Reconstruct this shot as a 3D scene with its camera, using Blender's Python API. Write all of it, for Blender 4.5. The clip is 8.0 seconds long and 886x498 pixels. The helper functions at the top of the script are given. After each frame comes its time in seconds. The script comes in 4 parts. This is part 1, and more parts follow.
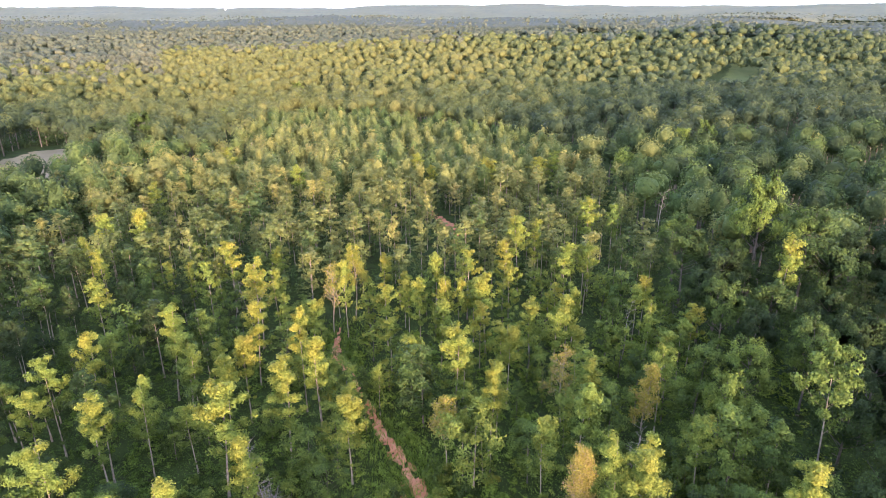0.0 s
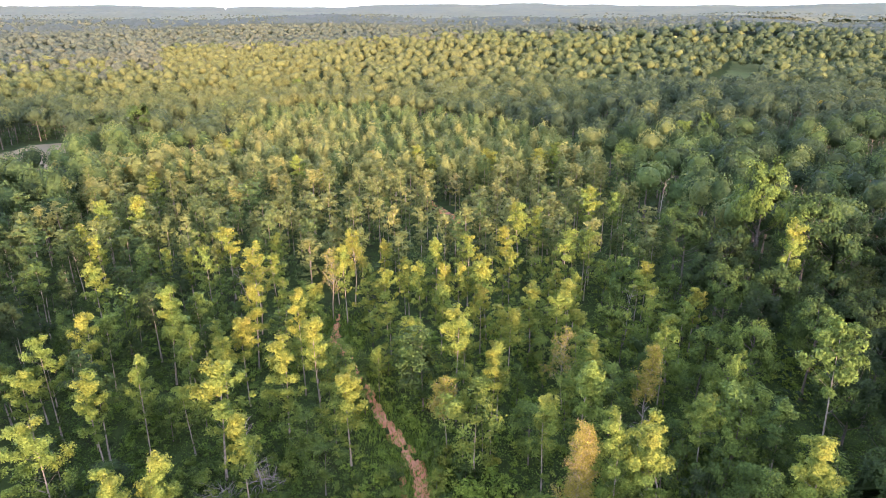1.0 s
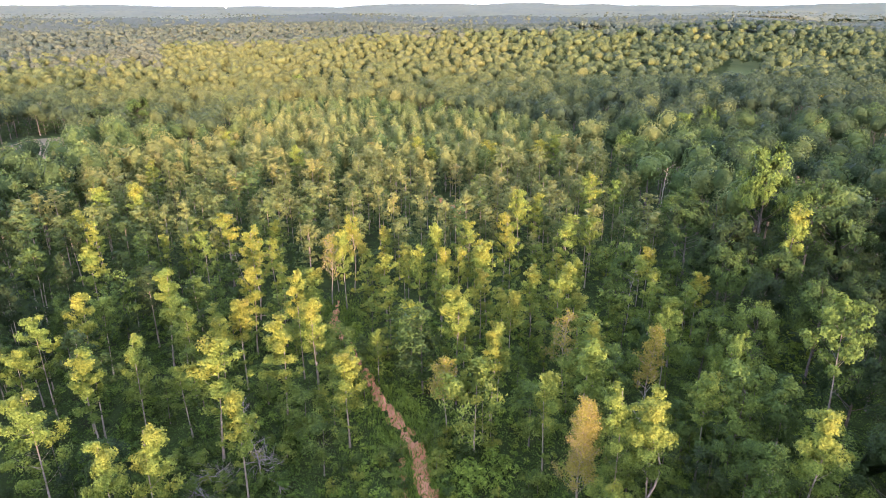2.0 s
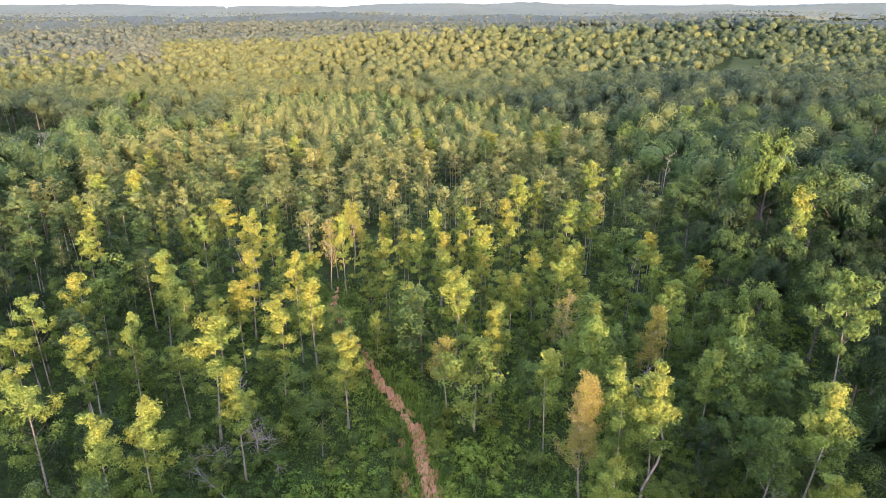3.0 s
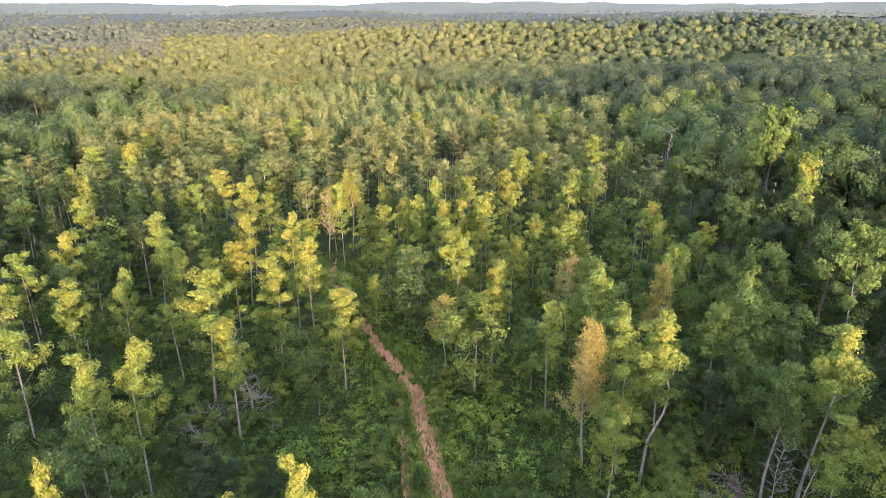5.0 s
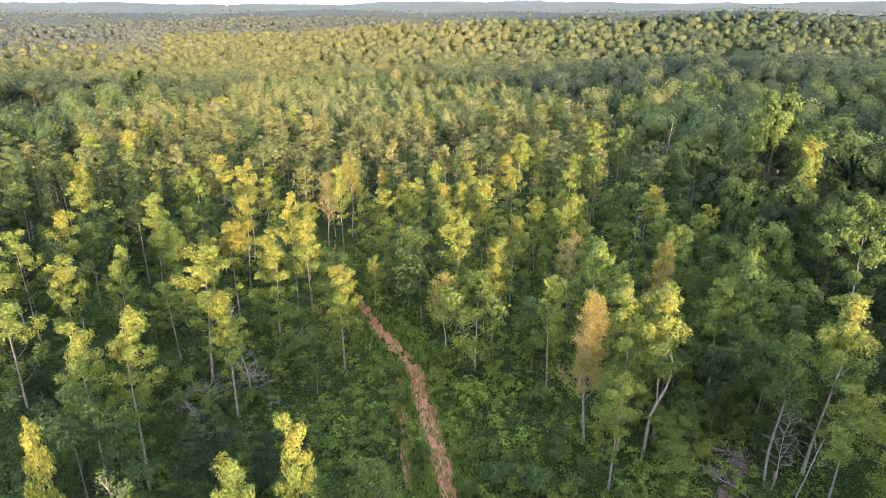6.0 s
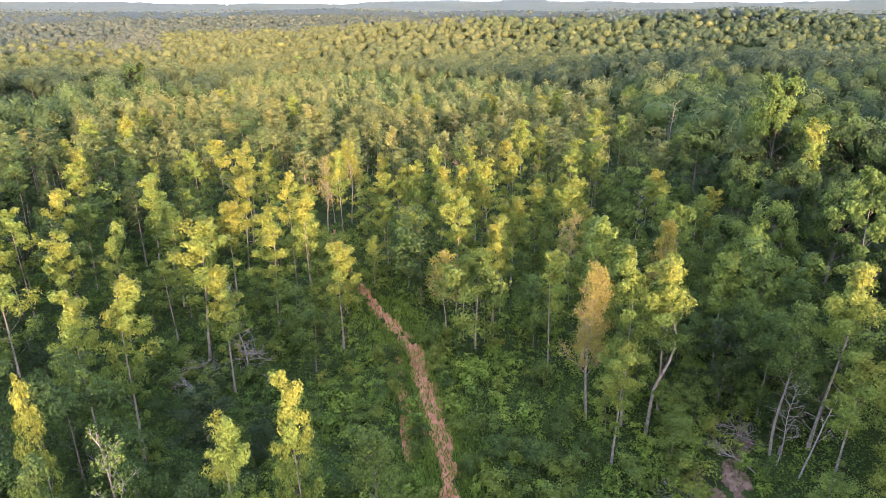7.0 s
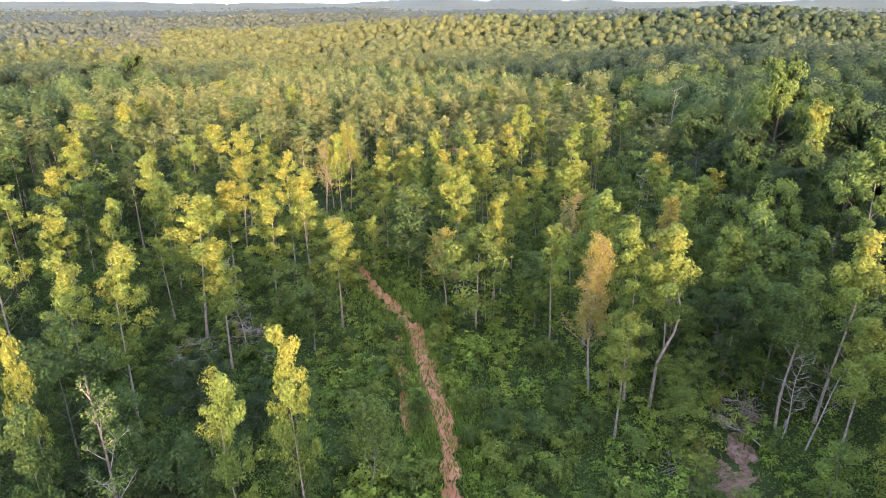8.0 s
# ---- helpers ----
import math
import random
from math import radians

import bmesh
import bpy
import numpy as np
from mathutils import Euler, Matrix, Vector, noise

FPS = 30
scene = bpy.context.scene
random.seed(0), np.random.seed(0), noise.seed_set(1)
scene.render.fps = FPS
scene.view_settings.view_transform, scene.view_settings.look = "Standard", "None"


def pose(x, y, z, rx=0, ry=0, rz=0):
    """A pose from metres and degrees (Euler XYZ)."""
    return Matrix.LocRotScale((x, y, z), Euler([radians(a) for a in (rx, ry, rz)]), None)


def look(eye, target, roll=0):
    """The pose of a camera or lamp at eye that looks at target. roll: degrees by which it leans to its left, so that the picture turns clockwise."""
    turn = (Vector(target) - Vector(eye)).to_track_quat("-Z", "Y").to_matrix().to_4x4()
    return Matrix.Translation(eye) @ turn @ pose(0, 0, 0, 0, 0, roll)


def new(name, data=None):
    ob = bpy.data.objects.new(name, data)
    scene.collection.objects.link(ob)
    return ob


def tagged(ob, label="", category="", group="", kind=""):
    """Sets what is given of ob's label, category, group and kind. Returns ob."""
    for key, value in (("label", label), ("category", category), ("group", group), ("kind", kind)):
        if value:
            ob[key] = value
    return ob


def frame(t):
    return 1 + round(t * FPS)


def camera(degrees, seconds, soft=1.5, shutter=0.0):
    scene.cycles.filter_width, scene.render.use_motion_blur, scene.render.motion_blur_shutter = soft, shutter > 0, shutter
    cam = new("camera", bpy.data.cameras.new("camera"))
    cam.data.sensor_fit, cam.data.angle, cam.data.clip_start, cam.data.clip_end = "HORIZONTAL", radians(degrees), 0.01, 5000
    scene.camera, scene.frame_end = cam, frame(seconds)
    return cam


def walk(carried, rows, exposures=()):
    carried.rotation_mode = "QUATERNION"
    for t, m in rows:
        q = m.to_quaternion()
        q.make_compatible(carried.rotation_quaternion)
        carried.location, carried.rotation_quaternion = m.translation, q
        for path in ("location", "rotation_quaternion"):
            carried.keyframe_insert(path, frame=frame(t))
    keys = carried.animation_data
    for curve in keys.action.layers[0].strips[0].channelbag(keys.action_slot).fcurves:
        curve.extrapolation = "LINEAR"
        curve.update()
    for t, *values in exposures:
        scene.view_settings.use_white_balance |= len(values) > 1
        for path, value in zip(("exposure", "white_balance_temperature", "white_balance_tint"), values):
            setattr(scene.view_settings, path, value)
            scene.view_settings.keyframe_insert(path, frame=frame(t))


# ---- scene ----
# camera: a slow straight descent over the trees, looking down at the woods
cam = camera(69.0, 8.0, soft=0.85)
# seconds, x, y, z, pitch, lean, yaw
ROWS = [
    (0.0, -0.00, 0.01, 49.00, -20.76, -0.28, -0.00),
    (0.5, -0.01, -0.02, 47.81, -20.77, -0.25, 0.00),
    (1.0, -0.01, -0.05, 46.62, -20.78, -0.22, 0.01),
    (1.5, 0.00, -0.08, 45.43, -20.78, -0.20, 0.02),
    (3.0, 0.04, -0.18, 41.87, -20.80, -0.15, 0.06),
    (3.5, 0.06, -0.22, 40.68, -20.81, -0.14, 0.07),
    (4.0, 0.08, -0.25, 39.49, -20.81, -0.13, 0.08),
    (4.5, 0.10, -0.28, 38.30, -20.82, -0.13, 0.10),
    (6.0, 0.14, -0.37, 34.73, -20.85, -0.15, 0.13),
    (6.5, 0.14, -0.40, 33.54, -20.86, -0.17, 0.13),
    (7.0, 0.14, -0.42, 32.35, -20.87, -0.19, 0.14),
    (7.5, 0.13, -0.44, 31.16, -20.89, -0.21, 0.14),
    (8.0, 0.11, -0.46, 29.97, -20.90, -0.24, 0.13),
]
walk(cam, [(t, pose(x, y, z, 90 + pitch, 0, yaw) @ pose(0, 0, 0, 0, 0, lean)) for t, x, y, z, pitch, lean, yaw in ROWS],
     exposures=[(0.0, 3.73, 5950, 51), (8.0, 3.73, 5950, 51)])

# ---- light: a low sun behind the camera, hazy evening sky ----
SUN_HEIGHT, SUN_FROM = 6.8, Vector((0.30, -0.95, 0))
world = bpy.data.worlds.new("evening_sky")
scene.world = world
world.use_nodes = True
wn = world.node_tree.nodes
sky = wn.new("ShaderNodeTexSky")
sky.sky_type = "NISHITA"
sky.sun_disc = False
sky.sun_elevation = radians(SUN_HEIGHT)
sky.sun_rotation = math.atan2(SUN_FROM.x, SUN_FROM.y)
sky.air_density, sky.dust_density, sky.ozone_density = 1.0, 1.3, 1.2
wn["Background"].inputs["Strength"].default_value = 0.15
# a hazy horizon: the sky's colour stays even down to the rim
direction, lift = wn.new("ShaderNodeTexCoord"), wn.new("ShaderNodeVectorMath")
lift.operation = "MULTIPLY_ADD"
lift.inputs[1].default_value, lift.inputs[2].default_value = (1, 1, 0.9), (0, 0, 0.13)
world.node_tree.links.new(direction.outputs["Generated"], lift.inputs[0])
world.node_tree.links.new(lift.outputs[0], sky.inputs[0])
world.node_tree.links.new(sky.outputs[0], wn["Background"].inputs[0])
sun = new("sun", bpy.data.lights.new("sun", "SUN"))
sun.data.energy, sun.data.angle, sun.data.color = 0.95, radians(1.5), (1.0, 0.79, 0.51)
sun.matrix_world = look(SUN_FROM.normalized() * 60 + Vector((0, 0, 60 * math.tan(radians(SUN_HEIGHT)))), (0, 0, 0))


# ---- materials ----
def mat(name, rough=0.8):
    m = bpy.data.materials.new(name)
    m.use_nodes = True
    n, l = m.node_tree.nodes, m.node_tree.links
    b = n["Principled BSDF"]
    b.inputs["Roughness"].default_value = rough
    b.inputs["Specular IOR Level"].default_value = 0.05
    return m, n, l, b


def ramp(n, stops):
    r = n.new("ShaderNodeValToRGB")
    e = r.color_ramp.elements
    e[0].position, e[0].color = stops[0][0], (*stops[0][1], 1)
    e[1].position, e[1].color = stops[-1][0], (*stops[-1][1], 1)
    for p, c in stops[1:-1]:
        e.new(p).color = (*c, 1)
    return r


def maths(n, l, op, a, b):
    q = n.new("ShaderNodeMath")
    q.operation = op
    for i, v in enumerate((a, b)):
        if isinstance(v, (int, float)):
            q.inputs[i].default_value = v
        else:
            l.new(v, q.inputs[i])
    return q.outputs[0]


def noise_tex(n, l, scale, detail=4.0, rough=0.6):
    t = n.new("ShaderNodeTexNoise")
    g = n.new("ShaderNodeNewGeometry")
    t.inputs["Scale"].default_value, t.inputs["Detail"].default_value, t.inputs["Roughness"].default_value = scale, detail, rough
    l.new(g.outputs["Position"], t.inputs["Vector"])
    return t.outputs[0]


def leaf_material(name, stops, own=0.0, spread=0.08, through_light=0.28, vary=0.4, clump=0.0):
    """Leaves: colour by the tree's tone, with differences from leaf to leaf."""
    m, n, l, b = mat(name, 0.7)
    at = n.new("ShaderNodeAttribute")
    at.attribute_name = "tone"
    geo = n.new("ShaderNodeNewGeometry")
    tone = at.outputs["Fac"]
    leaf = maths(n, l, "MULTIPLY", maths(n, l, "SUBTRACT", geo.outputs["Random Per Island"], 0.5), spread)
    tone = maths(n, l, "ADD", tone, leaf)
    if own:
        info = n.new("ShaderNodeObjectInfo")
        tone = maths(n, l, "ADD", tone, maths(n, l, "MULTIPLY", maths(n, l, "SUBTRACT", info.outputs["Random"], 0.5), own))
    r = ramp(n, stops)
    l.new(tone, r.inputs[0])
    hsv = n.new("ShaderNodeHueSaturation")
    val = maths(n, l, "ADD", maths(n, l, "MULTIPLY", geo.outputs["Random Per Island"], vary), 1 - vary / 2)
    if clump:
        grain = noise_tex(n, l, clump, 3.0, 0.7)
        val = maths(n, l, "MULTIPLY", val, maths(n, l, "ADD", maths(n, l, "MULTIPLY", grain, 1.1), 0.45))
        bump = n.new("ShaderNodeBump")
        bump.inputs["Strength"].default_value, bump.inputs["Distance"].default_value = 0.9, 0.6 / clump
        l.new(grain, bump.inputs["Height"])
        l.new(bump.outputs[0], b.inputs["Normal"])
    l.new(val, hsv.inputs["Value"])
    l.new(r.outputs[0], hsv.inputs["Color"])
    l.new(hsv.outputs[0], b.inputs["Base Color"])
    b.inputs["Specular IOR Level"].default_value = 0.12
    tr = n.new("ShaderNodeBsdfTranslucent")
    l.new(hsv.outputs[0], tr.inputs["Color"])
    mix = n.new("ShaderNodeMixShader")
    mix.inputs[0].default_value = through_light
    l.new(b.outputs[0], mix.inputs[1])
    l.new(tr.outputs[0], mix.inputs[2])
    l.new(mix.outputs[0], n["Material Output"].inputs["Surface"])
    return m


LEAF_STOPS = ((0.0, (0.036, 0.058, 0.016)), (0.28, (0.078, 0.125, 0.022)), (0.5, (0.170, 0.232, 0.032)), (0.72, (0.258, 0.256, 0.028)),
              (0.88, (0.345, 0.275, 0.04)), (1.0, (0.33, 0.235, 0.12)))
leaf_near = leaf_material("leaf_near", LEAF_STOPS, own=0.14, clump=2.6)
leaf_woods = leaf_material("leaf_woods", ((0.0, (0.038, 0.062, 0.020)), (0.28, (0.088, 0.138, 0.030)), (0.5, (0.168, 0.190, 0.046)), (0.72, (0.245, 0.236, 0.052)), (1.0, (0.26, 0.21, 0.075))),
                           vary=0.28, through_light=0.30, clump=1.6)
leaf_low = leaf_material("leaf_low", ((0.0, (0.052, 0.088, 0.015)), (0.28, (0.110, 0.178, 0.022)), (0.5, (0.200, 0.285, 0.030)), (0.75, (0.30, 0.335, 0.042)), (1.0, (0.36, 0.31, 0.07))), vary=0.5)
# haze put into leaf colour: paler and greyer for the belts further off
leaf_mid_haze = leaf_material("leaf_mid_haze", ((0.0, (0.046, 0.070, 0.028)), (0.28, (0.080, 0.108, 0.034)), (0.5, (0.130, 0.150, 0.038)), (0.72, (0.166, 0.166, 0.044)), (1.0, (0.19, 0.155, 0.06))),
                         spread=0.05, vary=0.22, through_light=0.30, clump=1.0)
leaf_far_haze = leaf_material("leaf_far_haze", ((0.0, (0.064, 0.092, 0.058)), (0.4, (0.096, 0.120, 0.064)), (0.7, (0.136, 0.142, 0.068)), (1.0, (0.16, 0.145, 0.07))), spread=0.03, vary=0.16, through_light=0.3, clump=0.7)
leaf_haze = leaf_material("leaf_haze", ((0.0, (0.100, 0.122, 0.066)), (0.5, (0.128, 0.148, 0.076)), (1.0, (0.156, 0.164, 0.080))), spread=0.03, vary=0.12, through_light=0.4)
leaf_distance_haze = leaf_material("leaf_distance_haze", ((0.0, (0.235, 0.262, 0.140)), (0.5, (0.270, 0.290, 0.148)), (1.0, (0.295, 0.303, 0.145))), spread=0.02, vary=0.06, through_light=0.5)


def bark_material(name, pale, dark, scale):
    m, n, l, b = mat(name, 0.85)
    t = noise_tex(n, l, scale, 6.0, 0.7)
    r = ramp(n, ((0.3, dark), (0.62, pale)))
    l.new(t, r.inputs[0])
    l.new(r.outputs[0], b.inputs["Base Color"])
    bump = n.new("ShaderNodeBump")
    bump.inputs["Strength"].default_value, bump.inputs["Distance"].default_value = 0.5, 0.03
    l.new(t, bump.inputs["Height"])
    l.new(bump.outputs[0], b.inputs["Normal"])
    return m


bark_pale = bark_material("bark_pale", (0.33, 0.28, 0.18), (0.13, 0.105, 0.065), 3.0)
bark_brown = bark_material("bark_brown", (0.20, 0.17, 0.115), (0.08, 0.065, 0.042), 3.0)
bark_dead = bark_material("bark_dead", (0.37, 0.31, 0.22), (0.15, 0.12, 0.08), 4.0)


def ground_material():
    """Leaf litter and moss, with patches of low grass."""
    m, n, l, b = mat("forest_floor", 0.95)
    r = ramp(n, ((0.30, (0.036, 0.034, 0.013)), (0.46, (0.040, 0.058, 0.013)), (0.62, (0.055, 0.080, 0.017)), (0.8, (0.075, 0.070, 0.026))))
    l.new(noise_tex(n, l, 0.35, 8.0, 0.7), r.inputs[0])
    l.new(r.outputs[0], b.inputs["Base Color"])
    bump = n.new("ShaderNodeBump")
    bump.inputs["Distance"].default_value = 0.08
    l.new(noise_tex(n, l, 3.0, 6.0, 0.7), bump.inputs["Height"])
    l.new(bump.outputs[0], b.inputs["Normal"])
    return m


def patch_material(name, a, c, scale, mid=0.5):
    m, n, l, b = mat(name, 0.95)
    r = ramp(n, ((mid - 0.17, a), (mid + 0.17, c)))
    l.new(noise_tex(n, l, scale, 7.0, 0.68), r.inputs[0])
    l.new(r.outputs[0], b.inputs["Base Color"])
    bump = n.new("ShaderNodeBump")
    bump.inputs["Distance"].default_value = 0.05
    l.new(noise_tex(n, l, scale * 6, 5.0, 0.7), bump.inputs["Height"])
    l.new(bump.outputs[0], b.inputs["Normal"])
    return m


floor_mat = ground_material()
clay = patch_material("red_clay", (0.48, 0.175, 0.068), (0.63, 0.29, 0.135), 0.9)
slash_soil = patch_material("grey_soil", (0.13, 0.072, 0.036), (0.36, 0.225, 0.125), 2.6)
hay = patch_material("mown_hay", (0.21, 0.165, 0.075), (0.29, 0.235, 0.11), 0.05)
meadow_grass = patch_material("meadow_grass", (0.10, 0.125, 0.03), (0.14, 0.155, 0.045), 0.06)
white_paint = patch_material("white_paint", (0.72, 0.72, 0.70), (0.82, 0.82, 0.80), 0.4)
roof_metal = patch_material("roof_metal", (0.32, 0.33, 0.34), (0.45, 0.45, 0.45), 0.5)
brick_wall = patch_material("brick_wall", (0.30, 0.13, 0.09), (0.40, 0.20, 0.14), 1.5)
glass_dark = patch_material("window_glass", (0.03, 0.035, 0.04), (0.05, 0.055, 0.06), 1.0)


# ---- mesh helpers ----
def mesh_of(name, verts, faces, material, tone=None, soft=None):
    """A mesh out of arrays; all faces have the same number of corners. soft: which faces are shaded smooth."""
    verts, faces = np.asarray(verts, np.float32), np.asarray(faces, np.int32)
    me = bpy.data.meshes.new(name)
    me.vertices.add(len(verts))
    me.vertices.foreach_set("co", verts.ravel())
    me.loops.add(faces.size)
    me.loops.foreach_set("vertex_index", faces.ravel())
    me.polygons.add(len(faces))
    me.polygons.foreach_set("loop_start", np.arange(0, faces.size, faces.shape[1], dtype=np.int32))
    if soft is not None:
        me.polygons.foreach_set("use_smooth", np.asarray(soft, bool))
    me.update(calc_edges=True)
    me.materials.append(material)
    if tone is not None:
        me.attributes.new("tone", "FLOAT", "POINT").data.foreach_set("value", np.asarray(tone, np.float32))
    return me


def part(name, me, parent, label=""):
    ob = new(name, me)
    ob.parent = parent
    return tagged(ob, label) if label else ob


def smooth(a, b, v):
    s = np.clip((v - a) / (b - a), 0, 1)
    return s * s * (3 - 2 * s)


def tube(points, radii, sides):
    """A tapered tube along points: vertices and quads."""
    points = np.asarray(points, float)
    d = np.gradient(points, axis=0)
    d /= np.linalg.norm(d, axis=1)[:, None] + 1e-9
    u = np.cross(d, (0.31, 0.95, 0.05))
    u /= np.linalg.norm(u, axis=1)[:, None] + 1e-9
    w = np.cross(d, u)
    a = np.arange(sides) * 2 * math.pi / sides
    r = np.asarray(radii)[:, None, None]
    v = points[:, None] + r * (np.cos(a)[None, :, None] * u[:, None] + np.sin(a)[None, :, None] * w[:, None])
    q = []
    for i in range(len(points) - 1):
        for j in range(sides):
            k = (j + 1) % sides
            q.append((i * sides + j, i * sides + k, (i + 1) * sides + k, (i + 1) * sides + j))
    return v.reshape(-1, 3), np.array(q)


def joined(pieces):
    vs, fs, n = [], [], 0
    for v, f in pieces:
        vs.append(v)
        fs.append(f + n)
        n += len(v)
    return np.concatenate(vs), np.concatenate(fs)


def leaves(rng, centre, size, out=None, corners=4, loose=0.45):
    """Folded leaf sprays at the given places, turned to face along out: vertices and faces."""
    n = len(centre)
    z = rng.normal(size=(n, 3)) * loose + (0, 0, 0.3)
    if out is not None:
        z += out
    z /= np.linalg.norm(z, axis=1)[:, None] + 1e-9
    x = np.cross(z, rng.normal(size=(n, 3)))
    x /= np.linalg.norm(x, axis=1)[:, None] + 1e-9
    y = np.cross(z, x)
    s = (size * rng.uniform(0.6, 1.4, n))[:, None]
    v = np.empty((n, corners, 3))
    v[:, 0] = centre - y * s * 0.5
    v[:, 1] = centre + x * s * 0.45 + z * s * 0.16
    v[:, 2] = centre + y * s * 0.55
    if corners == 4:
        v[:, 3] = centre - x * s * 0.42 + z * s * 0.16
    else:
        v[:, 2] -= x * s * 0.45
    return v.reshape(-1, 3), np.arange(n * corners).reshape(-1, corners)


def sphere_net(level):
    bm = bmesh.new()
    bmesh.ops.create_icosphere(bm, subdivisions=level, radius=1.0)
    v, f = np.array([q.co[:] for q in bm.verts]), np.array([[q.index for q in p.verts] for p in bm.faces])
    bm.free()
    return v / np.linalg.norm(v, axis=1)[:, None], f


NETS = {k: sphere_net(k) for k in (1, 2, 3)}


def lobed_crown(rng, lobes, level, rough, flat=1.0):
    """The closed surface round a set of leaf lobes: vertices and triangles. flat: by how much the crown is higher than wide."""
    net, faces = NETS[level]
    q = np.array(lobes) * (1, 1, 1 / flat, 1)
    mid = np.average(q[:, :3], axis=0, weights=q[:, 3] ** 2)
    turn = Euler(rng.uniform(0, 6.3, 3)).to_matrix()
    u = net @ np.array(turn)
    o = q[:, :3] - mid
    along = u @ o.T
    disc = q[:, 3] ** 2 - (o ** 2).sum(1) + along ** 2
    reach = np.where(disc > 0, along + np.sqrt(np.maximum(disc, 0)), 0.0).max(1)
    reach = np.maximum(reach, 0.45 * np.median(reach)) * (1 + rng.normal(size=len(u)) * rough)
    return (mid + u * reach[:, None]) * (1, 1, flat), faces


# ---- tree shapes, all with their base at the origin ----
def clump_plan(rng, kind):
    """Places and radii of the leaf clumps of a crown, lobe by lobe, and the tree's nominal height."""
    out = []
    if kind == "poplar":
        # ascending branches round a straight leader, each with a few leaf clumps on its outer half
        h, n = 14.0, 15
        low, wide = rng.uniform(0.30, 0.50), rng.uniform(1.35, 2.25)
        side, full = rng.uniform(0, 6.3), rng.uniform(0.55, 0.9)
        for i in range(n):
            t = low + (0.93 - low) * ((i + rng.uniform(0.1, 0.9)) / n) ** 0.95
            far = 0.35 + wide * ((0.98 - t) / (0.98 - low)) ** full * min(1.0, 0.5 + (t - low) * 4.0) * rng.uniform(0.55, 1.15)
            a, rise = side + i * 2.4 + rng.uniform(-0.7, 0.7), rng.uniform(0.7, 1.3)
            for k in (0.4, 0.65, 0.88, 1.08):
                g = rng.normal(size=3) * 0.16
                z = min(h - 0.3, t * h + rise * far * k ** 0.8 + g[2])
                out.append((math.cos(a) * far * k + g[0], math.sin(a) * far * k + g[1], z, rng.uniform(0.40, 0.70) * (1.1 - 0.3 * k)))
        for k in range(6):
            out.append((rng.normal() * 0.12, rng.normal() * 0.12, h - 0.25 - 0.42 * k, 0.26 + 0.06 * k))
        for i in range(5):
            a, t = rng.uniform(0, 6.3), rng.uniform(0.12, low)
            out.append((math.cos(a) * 0.6, math.sin(a) * 0.6, t * h, rng.uniform(0.22, 0.42)))
    elif kind == "oak":
        h, lobes = 17.0, 15
        for i in range(lobes):
            u = 1 - (i + 0.5) / lobes * 1.3
            a = i * 2.4 + rng.uniform(-0.4, 0.4)
            q = math.sqrt(max(0.0, 1 - u * u)) * rng.uniform(0.7, 1.05) * 4.2
            top = 10.4 + u * 4.6 + rng.uniform(-1.0, 0.9)
            for k in range(5):
                g = rng.normal(size=3) * (0.85, 0.85, 0.6)
                out.append((math.cos(a) * q + g[0], math.sin(a) * q + g[1], min(h - 0.8, top + g[2]), rng.uniform(0.75, 1.25)))
    elif kind == "broad":
        h, lobes = 10.0, 10
        for i in range(lobes):
            u = 1 - (i + 0.5) / lobes * 1.6
            a = i * 2.4 + rng.uniform(-0.6, 0.6)
            q = math.sqrt(max(0.0, 1 - u * u)) * rng.uniform(0.5, 1.1) * 2.2
            top = 6.0 + u * 3.2 + rng.uniform(-0.6, 0.5)
            for k in range(3):
                g = rng.normal(size=3) * (0.5, 0.5, 0.4)
                out.append((math.cos(a) * q + g[0], math.sin(a) * q + g[1], min(h - 0.4, top + g[2]), rng.uniform(0.45, 0.85)))
        for i in range(9):
            a, q = i * 2.4 + rng.uniform(-0.5, 0.5), rng.uniform(0.5, 1.5)
            out.append((math.cos(a) * q, math.sin(a) * q, rng.uniform(1.2, 3.6), rng.uniform(0.35, 0.65)))
    else:
        h, n = 2.4, 12
        for i in range(n):
            a = i * 2.4 + rng.uniform(-0.6, 0.6)
            q = rng.uniform(0.1, 0.8)
            out.append((math.cos(a) * q, math.sin(a) * q, rng.uniform(0.3, 2.2 - q), rng.uniform(0.25, 0.45)))
    return h, np.array(out)


def crown_leaves(rng, plan, per_clump, size, corners=4, loose=0.45):
    """Leaves on the outside of the clumps, facing out of the clump and of the crown."""
    centre, out = [], []
    mid = plan[:, :3].mean(0)
    wide = np.abs(plan[:, :3] - mid).max(0) + 0.3
    for x, y, z, r in plan:
        n = max(1, int(per_clump * rng.uniform(0.75, 1.25) + rng.random()))
        g = rng.normal(size=(n, 3)) + (0, 0, 0.25)
        g /= np.linalg.norm(g, axis=1)[:, None]
        c = g * (rng.uniform(0.15, 1.1, n) ** 0.6 * r * 0.98)[:, None] * (1, 1, 0.8) + (x, y, z)
        o = (c - mid) / wide
        centre.append(c)
        out.append(g * 0.45 + o / (np.linalg.norm(o, axis=1)[:, None] + 1e-6) * 0.8)
    return leaves(rng, np.concatenate(centre), size, np.concatenate(out), corners, loose)


